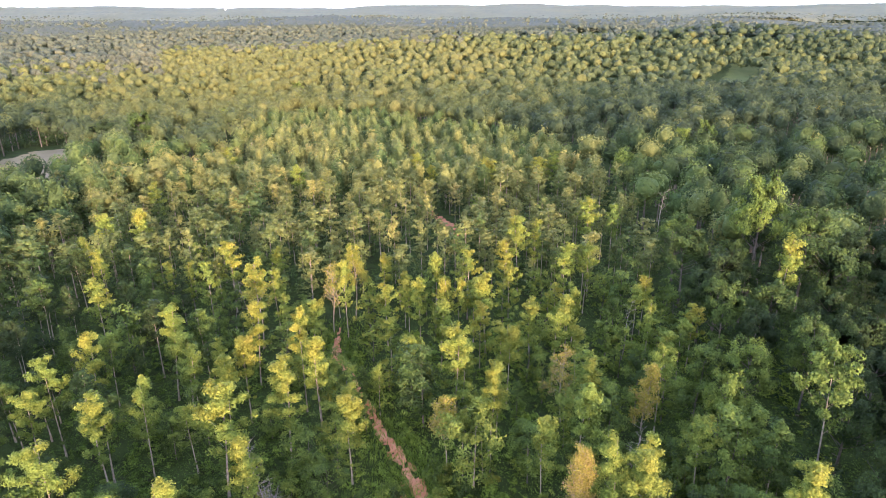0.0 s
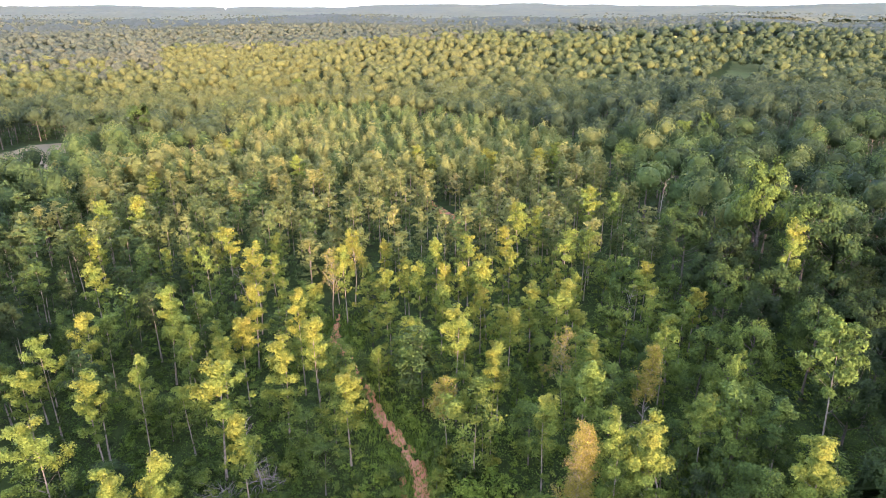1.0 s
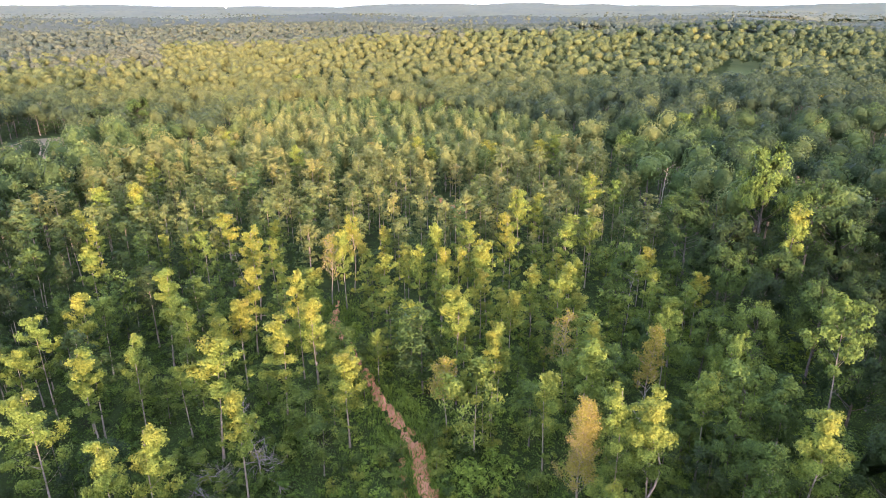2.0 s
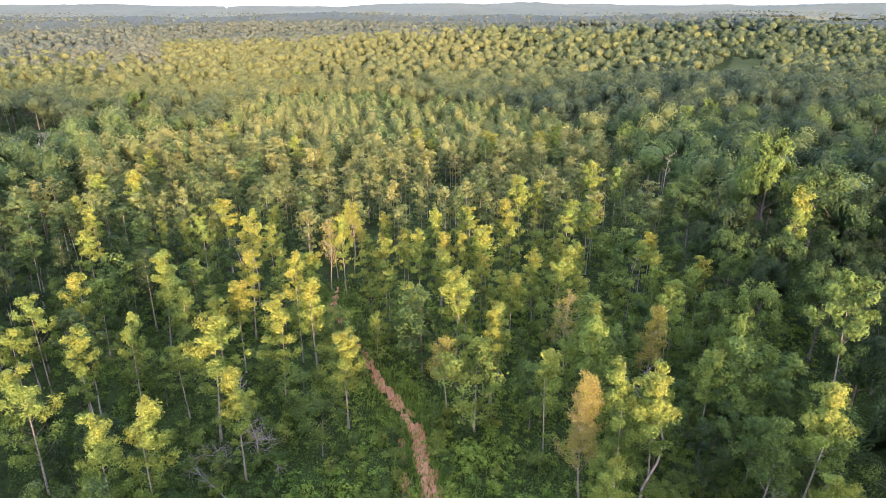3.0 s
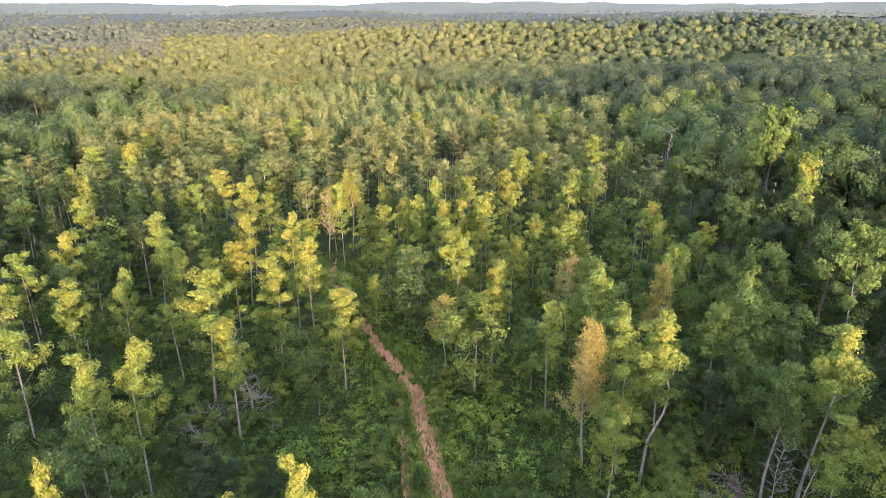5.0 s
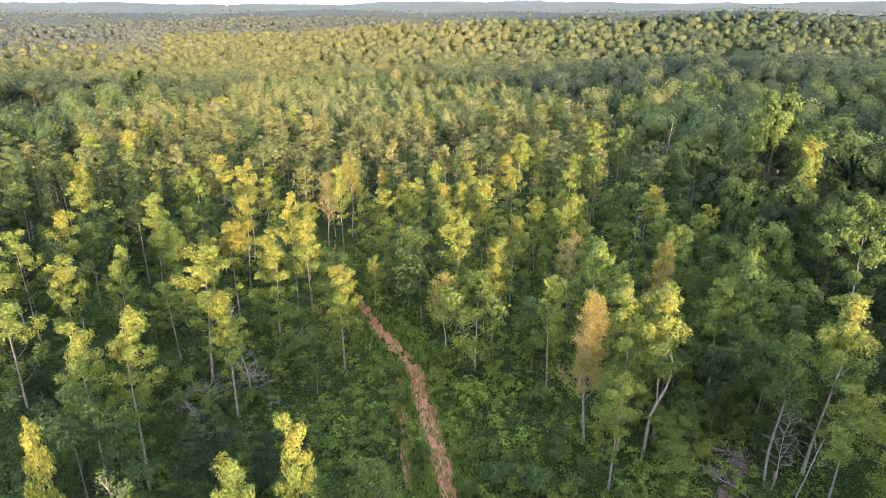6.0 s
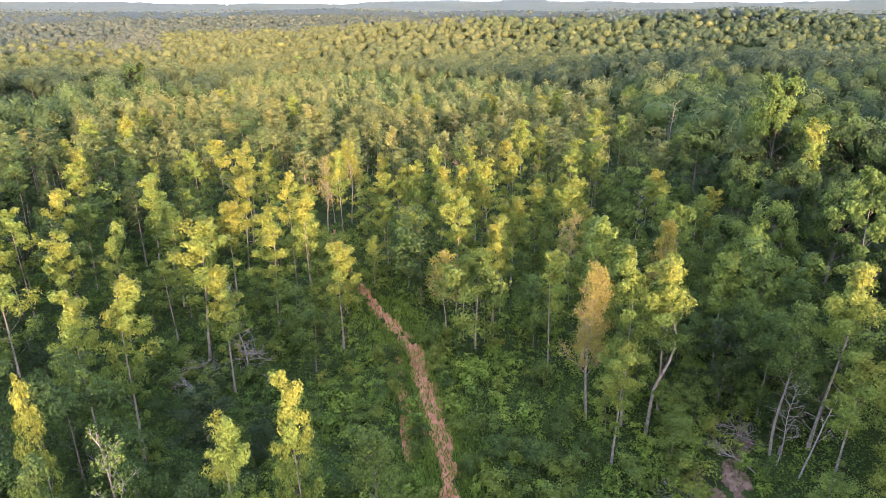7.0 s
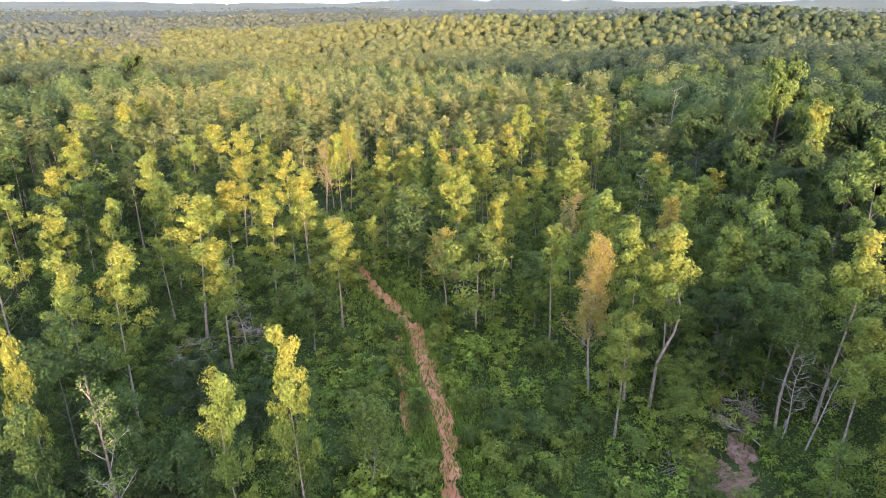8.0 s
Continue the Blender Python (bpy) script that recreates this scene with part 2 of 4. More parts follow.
def stem_pieces(rng, kind, h, plan, thick, lean):
    """The trunk, and the limbs that reach to the clumps."""
    t = np.linspace(0, 1, 9)
    bow = rng.uniform(-1, 1, 2) * lean
    line = np.stack([bow[0] * np.sin(t * 2.6) * t, bow[1] * np.sin(t * 2.2) * t, t * h * (0.97 if kind == "poplar" else 0.75)], 1)
    trunk = tube(line, thick * (1 - 0.86 * t) * (1 + 0.5 * np.exp(-t * 16)), 7)
    limbs = []
    for x, y, z, r in plan[:: {"poplar": 3, "oak": 3, "broad": 2, "shrub": 4}[kind]]:
        top = np.array((x, y, z))
        far = math.hypot(x, y)
        z0 = max(0.15 * h, min(line[-1, 2] * 0.95, z - far * (1.0 if kind == "poplar" else 0.75) - 0.3))
        k = np.interp(z0, line[:, 2], np.arange(9))
        a = np.array([np.interp(k, np.arange(9), line[:, c]) for c in range(3)])
        s = np.linspace(0, 1, 3)[:, None]
        p = a + (top - a) * s + np.array((0, 0, 0.12)) * far * np.sin(s * math.pi) * -1
        w = thick * (0.20 if kind != "oak" else 0.27) * (1 - 0.5 * z0 / h)
        limbs.append(tube(p, [w, w * 0.65, w * 0.25], 3))
    return trunk, joined(limbs)


TONES = dict(dark=0.04, green=0.235, fresh=0.39, lime=0.53, yellow=0.565, gold=0.65, tan=0.82)
SHAPES, MESHES = {}, {}


def shape(kind, variant, fine):
    key = (kind, variant, fine)
    if key not in SHAPES:
        rng = np.random.default_rng(variant * 17 + {"poplar": 1, "oak": 2, "broad": 3, "shrub": 4}[kind] * 101)
        h, plan = clump_plan(rng, kind)
        per, size, corners = {"poplar": ((38, 0.28, 3), (66, 0.22, 3), (112, 0.16, 3)), "oak": ((72, 0.36, 3), (100, 0.30, 3), (120, 0.26, 3)),
                              "broad": ((34, 0.32, 3), (74, 0.23, 3), (130, 0.165, 3)), "shrub": ((26, 0.23, 3), (46, 0.17, 3), (70, 0.13, 3))}[kind][fine]
        crown = crown_leaves(rng, plan, per, size, corners)
        body = lobed_crown(rng, plan[plan[:, 2] > 4] * (1, 1, 1, 0.45 if kind == "oak" else 0.35), 3, 0.05) if kind in ("oak", "broad") else None
        thick = {"poplar": 0.10, "oak": 0.28, "broad": 0.085, "shrub": 0.025}[kind]
        trunk, limbs = stem_pieces(rng, kind, h, plan, thick, 0.5 if kind != "shrub" else 0.1)
        SHAPES[key] = h, crown, body, trunk, limbs
    return SHAPES[key]


def tree_meshes(kind, variant, fine, tone, bark):
    key = (kind, variant, fine, tone, bark.name)
    if key not in MESHES:
        h, crown, body, trunk, limbs = shape(kind, variant, fine)
        spots = crown[0][::3] if body is None else np.concatenate([crown[0][::3], body[0]])
        patch = np.array([noise.noise(Vector((c[0] * 0.45, c[1] * 0.45, c[2] * 0.45 + variant * 9))) for c in spots])
        # poplar tops yellower, lower leaves greener: the sun's shade line put into colour
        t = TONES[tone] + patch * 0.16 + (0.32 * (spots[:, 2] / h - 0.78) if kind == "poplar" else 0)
        n, verts, faces = len(crown[1]), *crown
        # inner shell toned darker: shade inside the crown put into its colour
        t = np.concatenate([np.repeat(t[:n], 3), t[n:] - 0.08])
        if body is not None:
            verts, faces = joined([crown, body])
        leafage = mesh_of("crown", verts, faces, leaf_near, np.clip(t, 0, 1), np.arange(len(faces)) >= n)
        MESHES[key] = (leafage, mesh_of("trunk", *trunk, bark), mesh_of("limbs", *limbs, bark))
    return MESHES[key]


LOOKS = dict(dark="dark green", green="deep green", fresh="fresh green", lime="yellow-green", yellow="golden yellow", gold="deep golden", tan="tan and russet")
KINDS = dict(poplar=("poplar_tree", "slender poplar with a pale trunk and {} leaves", "tree", "poplars of the young stand"),
             oak=("oak_tree", "broad oak with a rounded crown of {} leaves", "tree", "oaks of the old wood"),
             broad=("young_tree", "young broadleaf tree with a loose crown of {} leaves", "tree", "young trees of the understorey"),
             shrub=("shrub", "leafy shrub of {} leaves on the forest floor", "shrub", "shrubs of the clearing"))
PLACED = []
TURNS = np.random.default_rng(77)


def tree(kind, x, y, top, tone="green", wide=1.0, bark=None, lean=None):
    """One tree or shrub on the ground at x, y, with its top at that height above the datum."""
    variants = {"poplar": 9, "oak": 6, "broad": 7, "shrub": 6}[kind]
    fine = 2 if y < 46 else 1 if y < 78 else 0
    lean = TURNS.uniform(0, 3.0) if lean is None and kind == "poplar" else lean or 0.0
    v = int(TURNS.integers(variants))
    h = shape(kind, v, fine)[0]
    z = float(height(x, y))
    s = (top - z) / h
    name, label, category, group = KINDS[kind]
    root = tagged(new(name), label.format(LOOKS[tone]), category, group)
    w = wide * s ** 0.5 if kind == "poplar" else wide * s ** 0.8
    root.matrix_basis = Matrix.LocRotScale((x, y, z - 0.1), Euler((radians(lean), radians(lean * TURNS.uniform(-1, 1)), TURNS.uniform(0, 6.28))), (w, w, s))
    bark = bark or (bark_pale if kind == "poplar" else bark_brown)
    crown, trunk, limbs = tree_meshes(kind, v, fine, tone, bark)
    part("trunk", trunk, root)
    tagged(part("branchwork", limbs, root), kind="stuff")
    part("crown", crown, root)
    PLACED.append((x, y, wide * {"poplar": 1.8, "oak": 4.5, "broad": 2.2, "shrub": 0.6}[kind] * s))
    return root


# ---- ground ----
def height(x, y):
    """The lie of the land."""
    x, y = np.asarray(x, float), np.asarray(y, float)
    d = np.hypot(x, y)
    z = -0.7 - 15.0 * np.clip((d - 120) / 330, 0, 1) + 7.0 * smooth(850, 1250, d)
    z = z + 7.0 * np.exp(-(((x - 150) / 90) ** 2 + ((y - 290) / 110) ** 2))
    z = z + 17.0 * np.exp(-(((x - 60) / 260) ** 2 + ((y - 770) / 190) ** 2))
    z = z + 22.0 * np.exp(-(((x - 400) / 190) ** 2 + ((y - 830) / 150) ** 2))
    z = z + smooth(120, 200, d) * (1.2 * np.sin(x * 0.021 + 1.0) * np.sin(y * 0.017 + 0.6))
    z = z + 7.0 * np.exp(-(((x - 112) / 80) ** 2 + ((y - 1030) / 80) ** 2)) + 7.0 * np.exp(-(((x - 255) / 90) ** 2 + ((y - 1210) / 90) ** 2))
    z = z + smooth(900, 1600, d) * (7 * np.sin(x * 0.0042 + y * 0.0011 + 0.8) * np.sin(y * 0.0051 + 1.9) + 4 * np.sin(x * 0.009 - y * 0.006))
    z = z + smooth(2500, 4600, d) * (31 + 9 * np.sin(x * 0.0021 + 1.0) + 5 * np.sin(x * 0.0063 + y * 0.002))
    return z


def ground_sheet():
    r = np.concatenate([np.linspace(0, 200, 51), 200 * (6000 / 200) ** np.linspace(0.02, 1, 90)])
    a = np.linspace(0, 2 * math.pi, 181)[:-1]
    x, y = r[:, None] * np.sin(a), r[:, None] * np.cos(a)
    v = np.stack([x, y, height(x, y)], -1).reshape(-1, 3)
    n = len(a)
    i, j = np.meshgrid(np.arange(len(r) - 1), np.arange(n), indexing="ij")
    k = (j + 1) % n
    q = np.stack([i * n + j, (i + 1) * n + j, (i + 1) * n + k, i * n + k], -1).reshape(-1, 4)
    me = mesh_of("ground", v, q[:, ::-1], floor_mat)
    return tagged(new("ground", me), "rolling forest floor of leaf litter and low green growth", "ground", kind="structure")


ground_sheet()


def strip(name, line, widths, material, label, category, seed, lift=0.12, ragged=0.25, patchy=0.0):
    """A worn strip of ground along a line, with ragged edges, following the land."""
    rng = np.random.default_rng(seed)
    line, widths = np.array(line, float), np.array(widths, float)
    seg = np.concatenate([[0], np.cumsum(np.linalg.norm(np.diff(line, axis=0), axis=1))])
    s = np.arange(0, seg[-1], 0.4)
    p = np.stack([np.interp(s, seg, line[:, c]) for c in (0, 1)], 1)
    for _ in range(6):
        p[1:-1] = (p[:-2] + 2 * p[1:-1] + p[2:]) / 4
    w = np.interp(s, seg, widths)
    d = np.gradient(p, axis=0)
    nrm = np.stack([d[:, 1], -d[:, 0]], 1) / (np.linalg.norm(d, axis=1)[:, None] + 1e-9)
    def wob():
        o = rng.normal(size=len(s))
        return np.convolve(o, np.ones(4) / 4, "same") * 1.6
    left, right = w * 0.5 * (1 + ragged * wob()), w * 0.5 * (1 + ragged * wob())
    across = np.linspace(-1, 1, 15 if patchy else 7)
    off = np.where(across[None] < 0, across[None] * left[:, None], across[None] * right[:, None])
    xy = p[:, None] + nrm[:, None] * off[..., None]
    z = height(xy[..., 0], xy[..., 1]) + lift - 0.05 * (1 - across ** 2)[None] + rng.normal(size=off.shape) * 0.004
    if patchy:
        worn = np.array([[noise.noise(Vector((q[0] * 1.1, q[1] * 0.7, seed))) + 0.3 * noise.noise(Vector((q[0] * 2.6, q[1] * 2.0, seed))) for q in row] for row in xy])
        z += np.clip(0.40 - 0.95 * across[None] ** 2 + patchy * worn, -0.4, 0.0)
    z[:, [0, -1]] -= 0.10 + lift
    v = np.concatenate([xy, z[..., None]], -1).reshape(-1, 3)
    n = len(across)
    i, j = np.meshgrid(np.arange(len(s) - 1), np.arange(n - 1), indexing="ij")
    q = np.stack([i * n + j, i * n + j + 1, (i + 1) * n + j + 1, (i + 1) * n + j], -1).reshape(-1, 4)
    return tagged(new(name, mesh_of(name, v, q, material)), label, category, kind="structure")


TRAIL = [(0.9, 24), (0.6, 34), (0.4, 38.3), (0.0, 42), (-0.8, 46.4), (-1.9, 51), (-2.6, 56.4), (-5.1, 61.6), (-8.7, 69.1), (-12, 77), (-16.4, 86), (-17, 95),
         (-10, 117), (2.9, 140), (2.9, 145.5), (0.9, 153), (-2, 161), (-7.6, 177)]
strip("trail", TRAIL[:12], [1.0, 1.8, 2.2, 2.9, 3.1, 2.6, 2.3, 2.2, 1.8, 1.4, 2.2, 0.4], clay, "narrow winding trail of bare red clay", "path", 3, ragged=0.15, patchy=0.95)
strip("trail", TRAIL[13:], [1.2, 3.4, 3.6, 2.8, 1.2], clay, "stretch of red clay trail far back among the poplars", "path", 4, ragged=0.15, patchy=0.95)
strip("wheel_rut", [(-2.6, 40), (-3.2, 45), (-3.6, 49.5), (-4.3, 54), (-4.6, 58)], [0.8, 1.2, 1.3, 1.1, 0.8], clay, "faint second rut of red clay beside the trail", "path", 5, ragged=0.15, patchy=1.2)
strip("bare_soil", [(16.5, 33.2), (18.8, 34.2), (20.4, 36), (21.4, 38.5), (23.8, 42), (24.8, 44.5)], [2.0, 4.2, 4.2, 3.0, 2.2, 1.6], slash_soil, "grey patch of bare soil and wood chips", "soil", 7, ragged=0.15, patchy=1.0)
strip("hay_field", [(-127, 182), (-144, 216), (-163, 251), (-171, 278)], [14, 26, 34, 14], hay, "pale mown field in the woods", "field", 9, lift=0.25, ragged=0.15)
strip("meadow", [(205, 480), (232, 530), (262, 580), (296, 650)], [16, 26, 30, 30], meadow_grass, "green meadow between the woods", "meadow", 11, lift=0.3, ragged=0.1)
strip("far_field", [(760, 2120), (980, 2080), (1240, 1990), (1600, 1900)], [150, 190, 190, 170], hay, "pale harvested field on the far slope", "field", 13, lift=1.5, ragged=0.1)
strip("barn_field", [(92, 800), (98, 880), (108, 1010)], [50, 58, 70], hay, "pale field beside a farm", "field", 15, lift=0.6, ragged=0.06)
strip("house_field", [(236, 985), (244, 1065), (252, 1190)], [52, 60, 76], hay, "pale yard round far houses", "field", 17, lift=0.8, ragged=0.06)


# ---- the trees that stand out, stand by stand: x, y, height of the top ----
tree("poplar", -41.8, 65.9, 14.3, "yellow", 0.95)
tree("poplar", -44.2, 62.1, 13.2, "lime", 1.0)
tree("poplar", -35.2, 54.6, 13.3, "lime", 1.1)
tree("poplar", -32.6, 58.9, 12.8, "lime", 0.85)
tree("poplar", -23.2, 55.6, 14.0, "yellow", 1.35)
tree("poplar", -35.6, 74.0, 13.9, "yellow", 1.15)
tree("poplar", -18.8, 49.4, 12.3, "lime", 1.1)
tree("poplar", -22.9, 40.0, 15.2, "yellow", 1.0)
tree("poplar", -25.4, 39.0, 14.6, "lime", 1.0)
tree("poplar", -33.6, 43.8, 15.3, "yellow", 1.2)
tree("poplar", -17.6, 61.3, 13.5, "gold", 1.3)
tree("poplar", -14.7, 65.2, 13.6, "yellow", 1.05)
tree("poplar", -17.8, 71.3, 14.6, "yellow", 0.85)
tree("poplar", -8.5, 87.3, 10.5, "lime", 1.2)
tree("poplar", -1.2, 94.0, 13.0, "yellow", 1.1)
tree("poplar", -0.4, 87.9, 11.2, "yellow", 1.0)
tree("poplar", 4.0, 97.5, 12.2, "yellow", 1.1)
tree("poplar", 6.4, 86.0, 12.8, "yellow", 1.35)
tree("broad", -2.6, 68.0, 12.2, "green", 1.25)
tree("poplar", 1.4, 68.9, 13.3, "yellow", 1.3)
tree("poplar", -10.9, 65.7, 7.5, "lime", 1.1)
tree("poplar", -8.2, 70.3, 7.2, "fresh", 0.8)
tree("broad", 3.2, 56.6, 10.6, "lime", 1.25, bark=bark_pale)
tree("poplar", 4.3, 58.6, 8.8, "fresh", 0.6)
tree("poplar", 2.1, 58.8, 8.2, "lime", 0.6)
tree("poplar", 5.2, 59.4, 7.6, "fresh", 0.55)
tree("poplar", 8.3, 73.0, 11.3, "yellow", 0.95)
tree("poplar", 12.4, 81.4, 10.9, "lime", 1.2)
tree("poplar", 14.9, 77.0, 11.5, "yellow", 1.15)
tree("poplar", 20.1, 97.5, 13.2, "lime", 1.3)
tree("poplar", 13.2, 53.6, 15.1, "fresh", 1.15)
tree("poplar", 9.8, 52.3, 12.5, "lime", 1.05)
tree("poplar", 14.8, 44.6, 15.3, "yellow", 1.0, lean=2)
tree("poplar", 18.4, 46.4, 14.2, "lime", 1.0)
tree("poplar", 25.4, 65.1, 12.4, "lime", 0.9)
tree("poplar", 25.2, 52.2, 12.0, "lime", 1.1)
tree("broad", 28.4, 52.6, 13.4, "fresh", 1.0)
tree("poplar", 28.8, 41.6, 15.7, "lime", 1.15)
tree("broad", 9.1, 68.5, 6.0, "fresh", 0.9)
tree("broad", 29.4, 95.5, 11.0, "fresh", 1.2)
tree("oak", 40.9, 101.5, 15.5, "green", 0.95)
tree("oak", 46.0, 82.0, 14.2, "green", 0.8)
tree("poplar", 50.8, 88.7, 17.6, "lime", 1.1)
tree("oak", 54.7, 105.8, 23.0, "fresh", 0.72)
tree("oak", 43.5, 113.0, 13.6, "green", 0.9)
tree("oak", 39.6, 82.0, 14.2, "green", 0.75)
tree("oak", 45.5, 70.0, 13.9, "green", 0.75)
tree("poplar", 38.2, 53.4, 19.0, "fresh", 1.15)
tree("broad", 19.1, 62.3, 10.0, "fresh", 1.0)
tree("oak", 36.0, 66.0, 13.2, "fresh", 0.7)
tree("oak", 30.5, 60.0, 12.6, "fresh", 0.65)
tree("oak", 60.0, 99.4, 19.0, "green", 0.9)
tree("oak", 57.8, 88.9, 17.0, "green", 0.9)
tree("poplar", -62.0, 105.2, 11.8, "yellow", 1.2)
tree("poplar", -61.5, 111.5, 14.1, "yellow", 1.2)
tree("poplar", -57.0, 115.7, 13.8, "yellow", 1.2)
tree("poplar", -67.0, 146.0, 10.8, "yellow", 1.5)
tree("poplar", -51.1, 86.6, 12.0, "yellow", 1.2)
tree("broad", -43.7, 79.2, 11.9, "fresh", 0.9)
tree("broad", -45.2, 110.6, 9.2, "lime", 1.1)
tree("poplar", -35.7, 100.7, 12.5, "gold", 1.3)
tree("poplar", -28.8, 105.4, 9.9, "yellow", 1.1)
tree("poplar", -36.8, 159.5, 11.8, "yellow", 1.5)
tree("poplar", -30.7, 158.3, 8.6, "yellow", 1.4)
tree("broad", -49.1, 100.2, 10.3, "fresh", 0.9)
tree("poplar", -65.4, 193.3, 9.2, "yellow", 1.6)
tree("poplar", -21.1, 186.8, 7.0, "tan", 1.5)
tree("poplar", -7.4, 189.0, 8.0, "yellow", 1.4)
tree("poplar", -2.9, 176.7, 7.2, "yellow", 1.3)
tree("poplar", -12.7, 168.9, 5.8, "lime", 1.4)
tree("poplar", -22.9, 156.8, 6.2, "yellow", 1.4)
tree("poplar", 11.5, 172.4, 10.2, "gold", 1.9)
tree("poplar", 8.5, 147.8, 7.0, "lime", 1.4)
tree("poplar", 27.3, 178.7, 9.0, "gold", 2.0)
tree("poplar", 31.6, 180.4, 10.4, "yellow", 1.5)
tree("oak", 50.7, 176.2, 12.3, "fresh", 0.8)
tree("poplar", 32.8, 118.0, 13.4, "fresh", 0.9)
tree("poplar", 28.5, 120.7, 14.1, "yellow", 1.4)
tree("poplar", 13.7, 108.6, 14.3, "yellow", 1.2)
tree("poplar", 17.0, 110.0, 13.0, "yellow", 0.95)
tree("poplar", -7.2, 27.0, 16.2, "yellow", 0.62)
tree("poplar", -10.3, 25.9, 14.4, "yellow", 0.68)
tree("poplar", -19.9, 25.8, 16.2, "yellow", 0.5)
tree("poplar", -16.9, 21.0, 15.4, "green", 0.7)
tree("broad", -23.4, 33.4, 13.7, "green", 0.85)
tree("broad", -8.6, 29.0, 10.5, "green", 0.7)
tree("poplar", 27.4, 36.2, 11.4, "yellow", 1.1)
tree("broad", 15.6, 46.8, 8.0, "fresh", 0.8)
tree("broad", 13.2, 43.4, 5.6, "lime", 0.7)

tree("broad", -9.6, 66.6, 5.2, "fresh", 0.8)
tree("broad", -11.6, 70.5, 6.2, "green", 0.9)
tree("broad", -13.4, 75.0, 6.0, "lime", 0.9)
tree("broad", -10.4, 73.0, 5.0, "green", 0.8)
tree("broad", -15.0, 79.0, 5.0, "fresh", 0.8)
tree("broad", -18.2, 30.5, 10.6, "green", 0.85)
tree("broad", -24.6, 27.5, 12.0, "green", 0.9)
tree("broad", -21.6, 23.6, 12.2, "fresh", 0.8)
tree("broad", -13.4, 25.4, 10.4, "green", 0.75)
tree("broad", -28.0, 36.5, 11.0, "green", 0.8)
tree("broad", -11.2, 26.8, 10.2, "fresh", 0.6)
tree("broad", -7.6, 28.4, 11.0, "green", 0.6)
tree("broad", -29.5, 46.0, 9.5, "green", 0.9)
tree("broad", 22.8, 45.5, 9.0, "dark", 0.9)
tree("broad", 20.2, 50.5, 8.5, "green", 0.9)
tree("broad", 24.0, 47.5, 10.0, "green", 0.8)

# single trees further off
tree("oak", 150.6, 262.0, 11.2, "tan", 0.45)
tree("oak", -101.6, 462.0, -0.5, "lime", 1.1)
tree("oak", -101.9, 303.0, 5.2, "lime", 0.85)
tree("oak", -110.1, 234.0, 14.2, "green", 0.95)
tree("oak", -121.0, 231.0, 12.0, "dark", 0.9)
tree("oak", 129.7, 332.0, 9.0, "fresh", 0.7)
tree("oak", 77.0, 207.0, 13.8, "fresh", 0.65)
tree("oak", 88.0, 214.0, 13.2, "fresh", 0.6)


def bent_poplar(x, y, top, tone):
    """A poplar on a stem that leans out and straightens."""
    root = tree("poplar", x, y, top, tone, 1.2, lean=0.0)
    root.rotation_euler = (0, 0, 0.4)
    for ob in list(root.children):
        if ob.name.startswith("trunk"):
            t = np.linspace(0, 1, 14)
            line = np.stack([1.2 * smooth(0.28, 0.52, t) - 1.2 * smooth(0.6, 0.9, t), -0.2 * np.sin(t * 3), t * 13.4], 1)
            ob.data = mesh_of("trunk", *tube(line, 0.12 * (1 - 0.8 * t), 8), bark_pale)
    tagged(root, "poplar with a bent bare stem and yellow-green leaves")


bent_poplar(16.5, 43.4, 15.0, "lime")

# shrubs that stand out in the clearing
tree("shrub", 14.0, 37.3, 2.8, "fresh", 1.5)
tree("shrub", 17.9, 36.7, 3.2, "lime", 1.3)
tree("shrub", 11.7, 34.0, 2.0, "fresh", 1.5)
tree("shrub", 4.0, 40.0, 2.2, "green", 1.3)
tree("shrub", 7.2, 39.0, 2.6, "green", 1.4)
tree("shrub", -7.6, 44.0, 2.0, "fresh", 1.3)
tree("shrub", -5.0, 43.0, 1.8, "green", 1.2)
tree("shrub", 9.2, 50.5, 2.8, "fresh", 1.1)
tree("shrub", -1.0, 57.6, 2.2, "fresh", 1.2)


# ---- bare and fallen trees ----
def branch_set(rng, a, direction, length, thick, depth, out, tips=None):
    direction = direction / np.linalg.norm(direction)
    s = np.linspace(0, 1, 4)[:, None]
    bend = rng.normal(size=3) * length * 0.08
    p = a + direction * length * s + bend * s * s
    out.append(tube(p, thick * np.array([1, 0.8, 0.6, 0.35]), 4))
    if tips is not None:
        tips.extend(p[1:] if depth < 2 else p[2:])
    if depth:
        for i in range(3):
            k = rng.uniform(0.3, 0.95)
            q = a + direction * length * k + bend * k * k
            d = direction + rng.normal(size=3) * 0.55 + (0, 0, 0.15)
            branch_set(rng, q, d, length * rng.uniform(0.35, 0.6), thick * 0.5, depth - 1, out, tips)


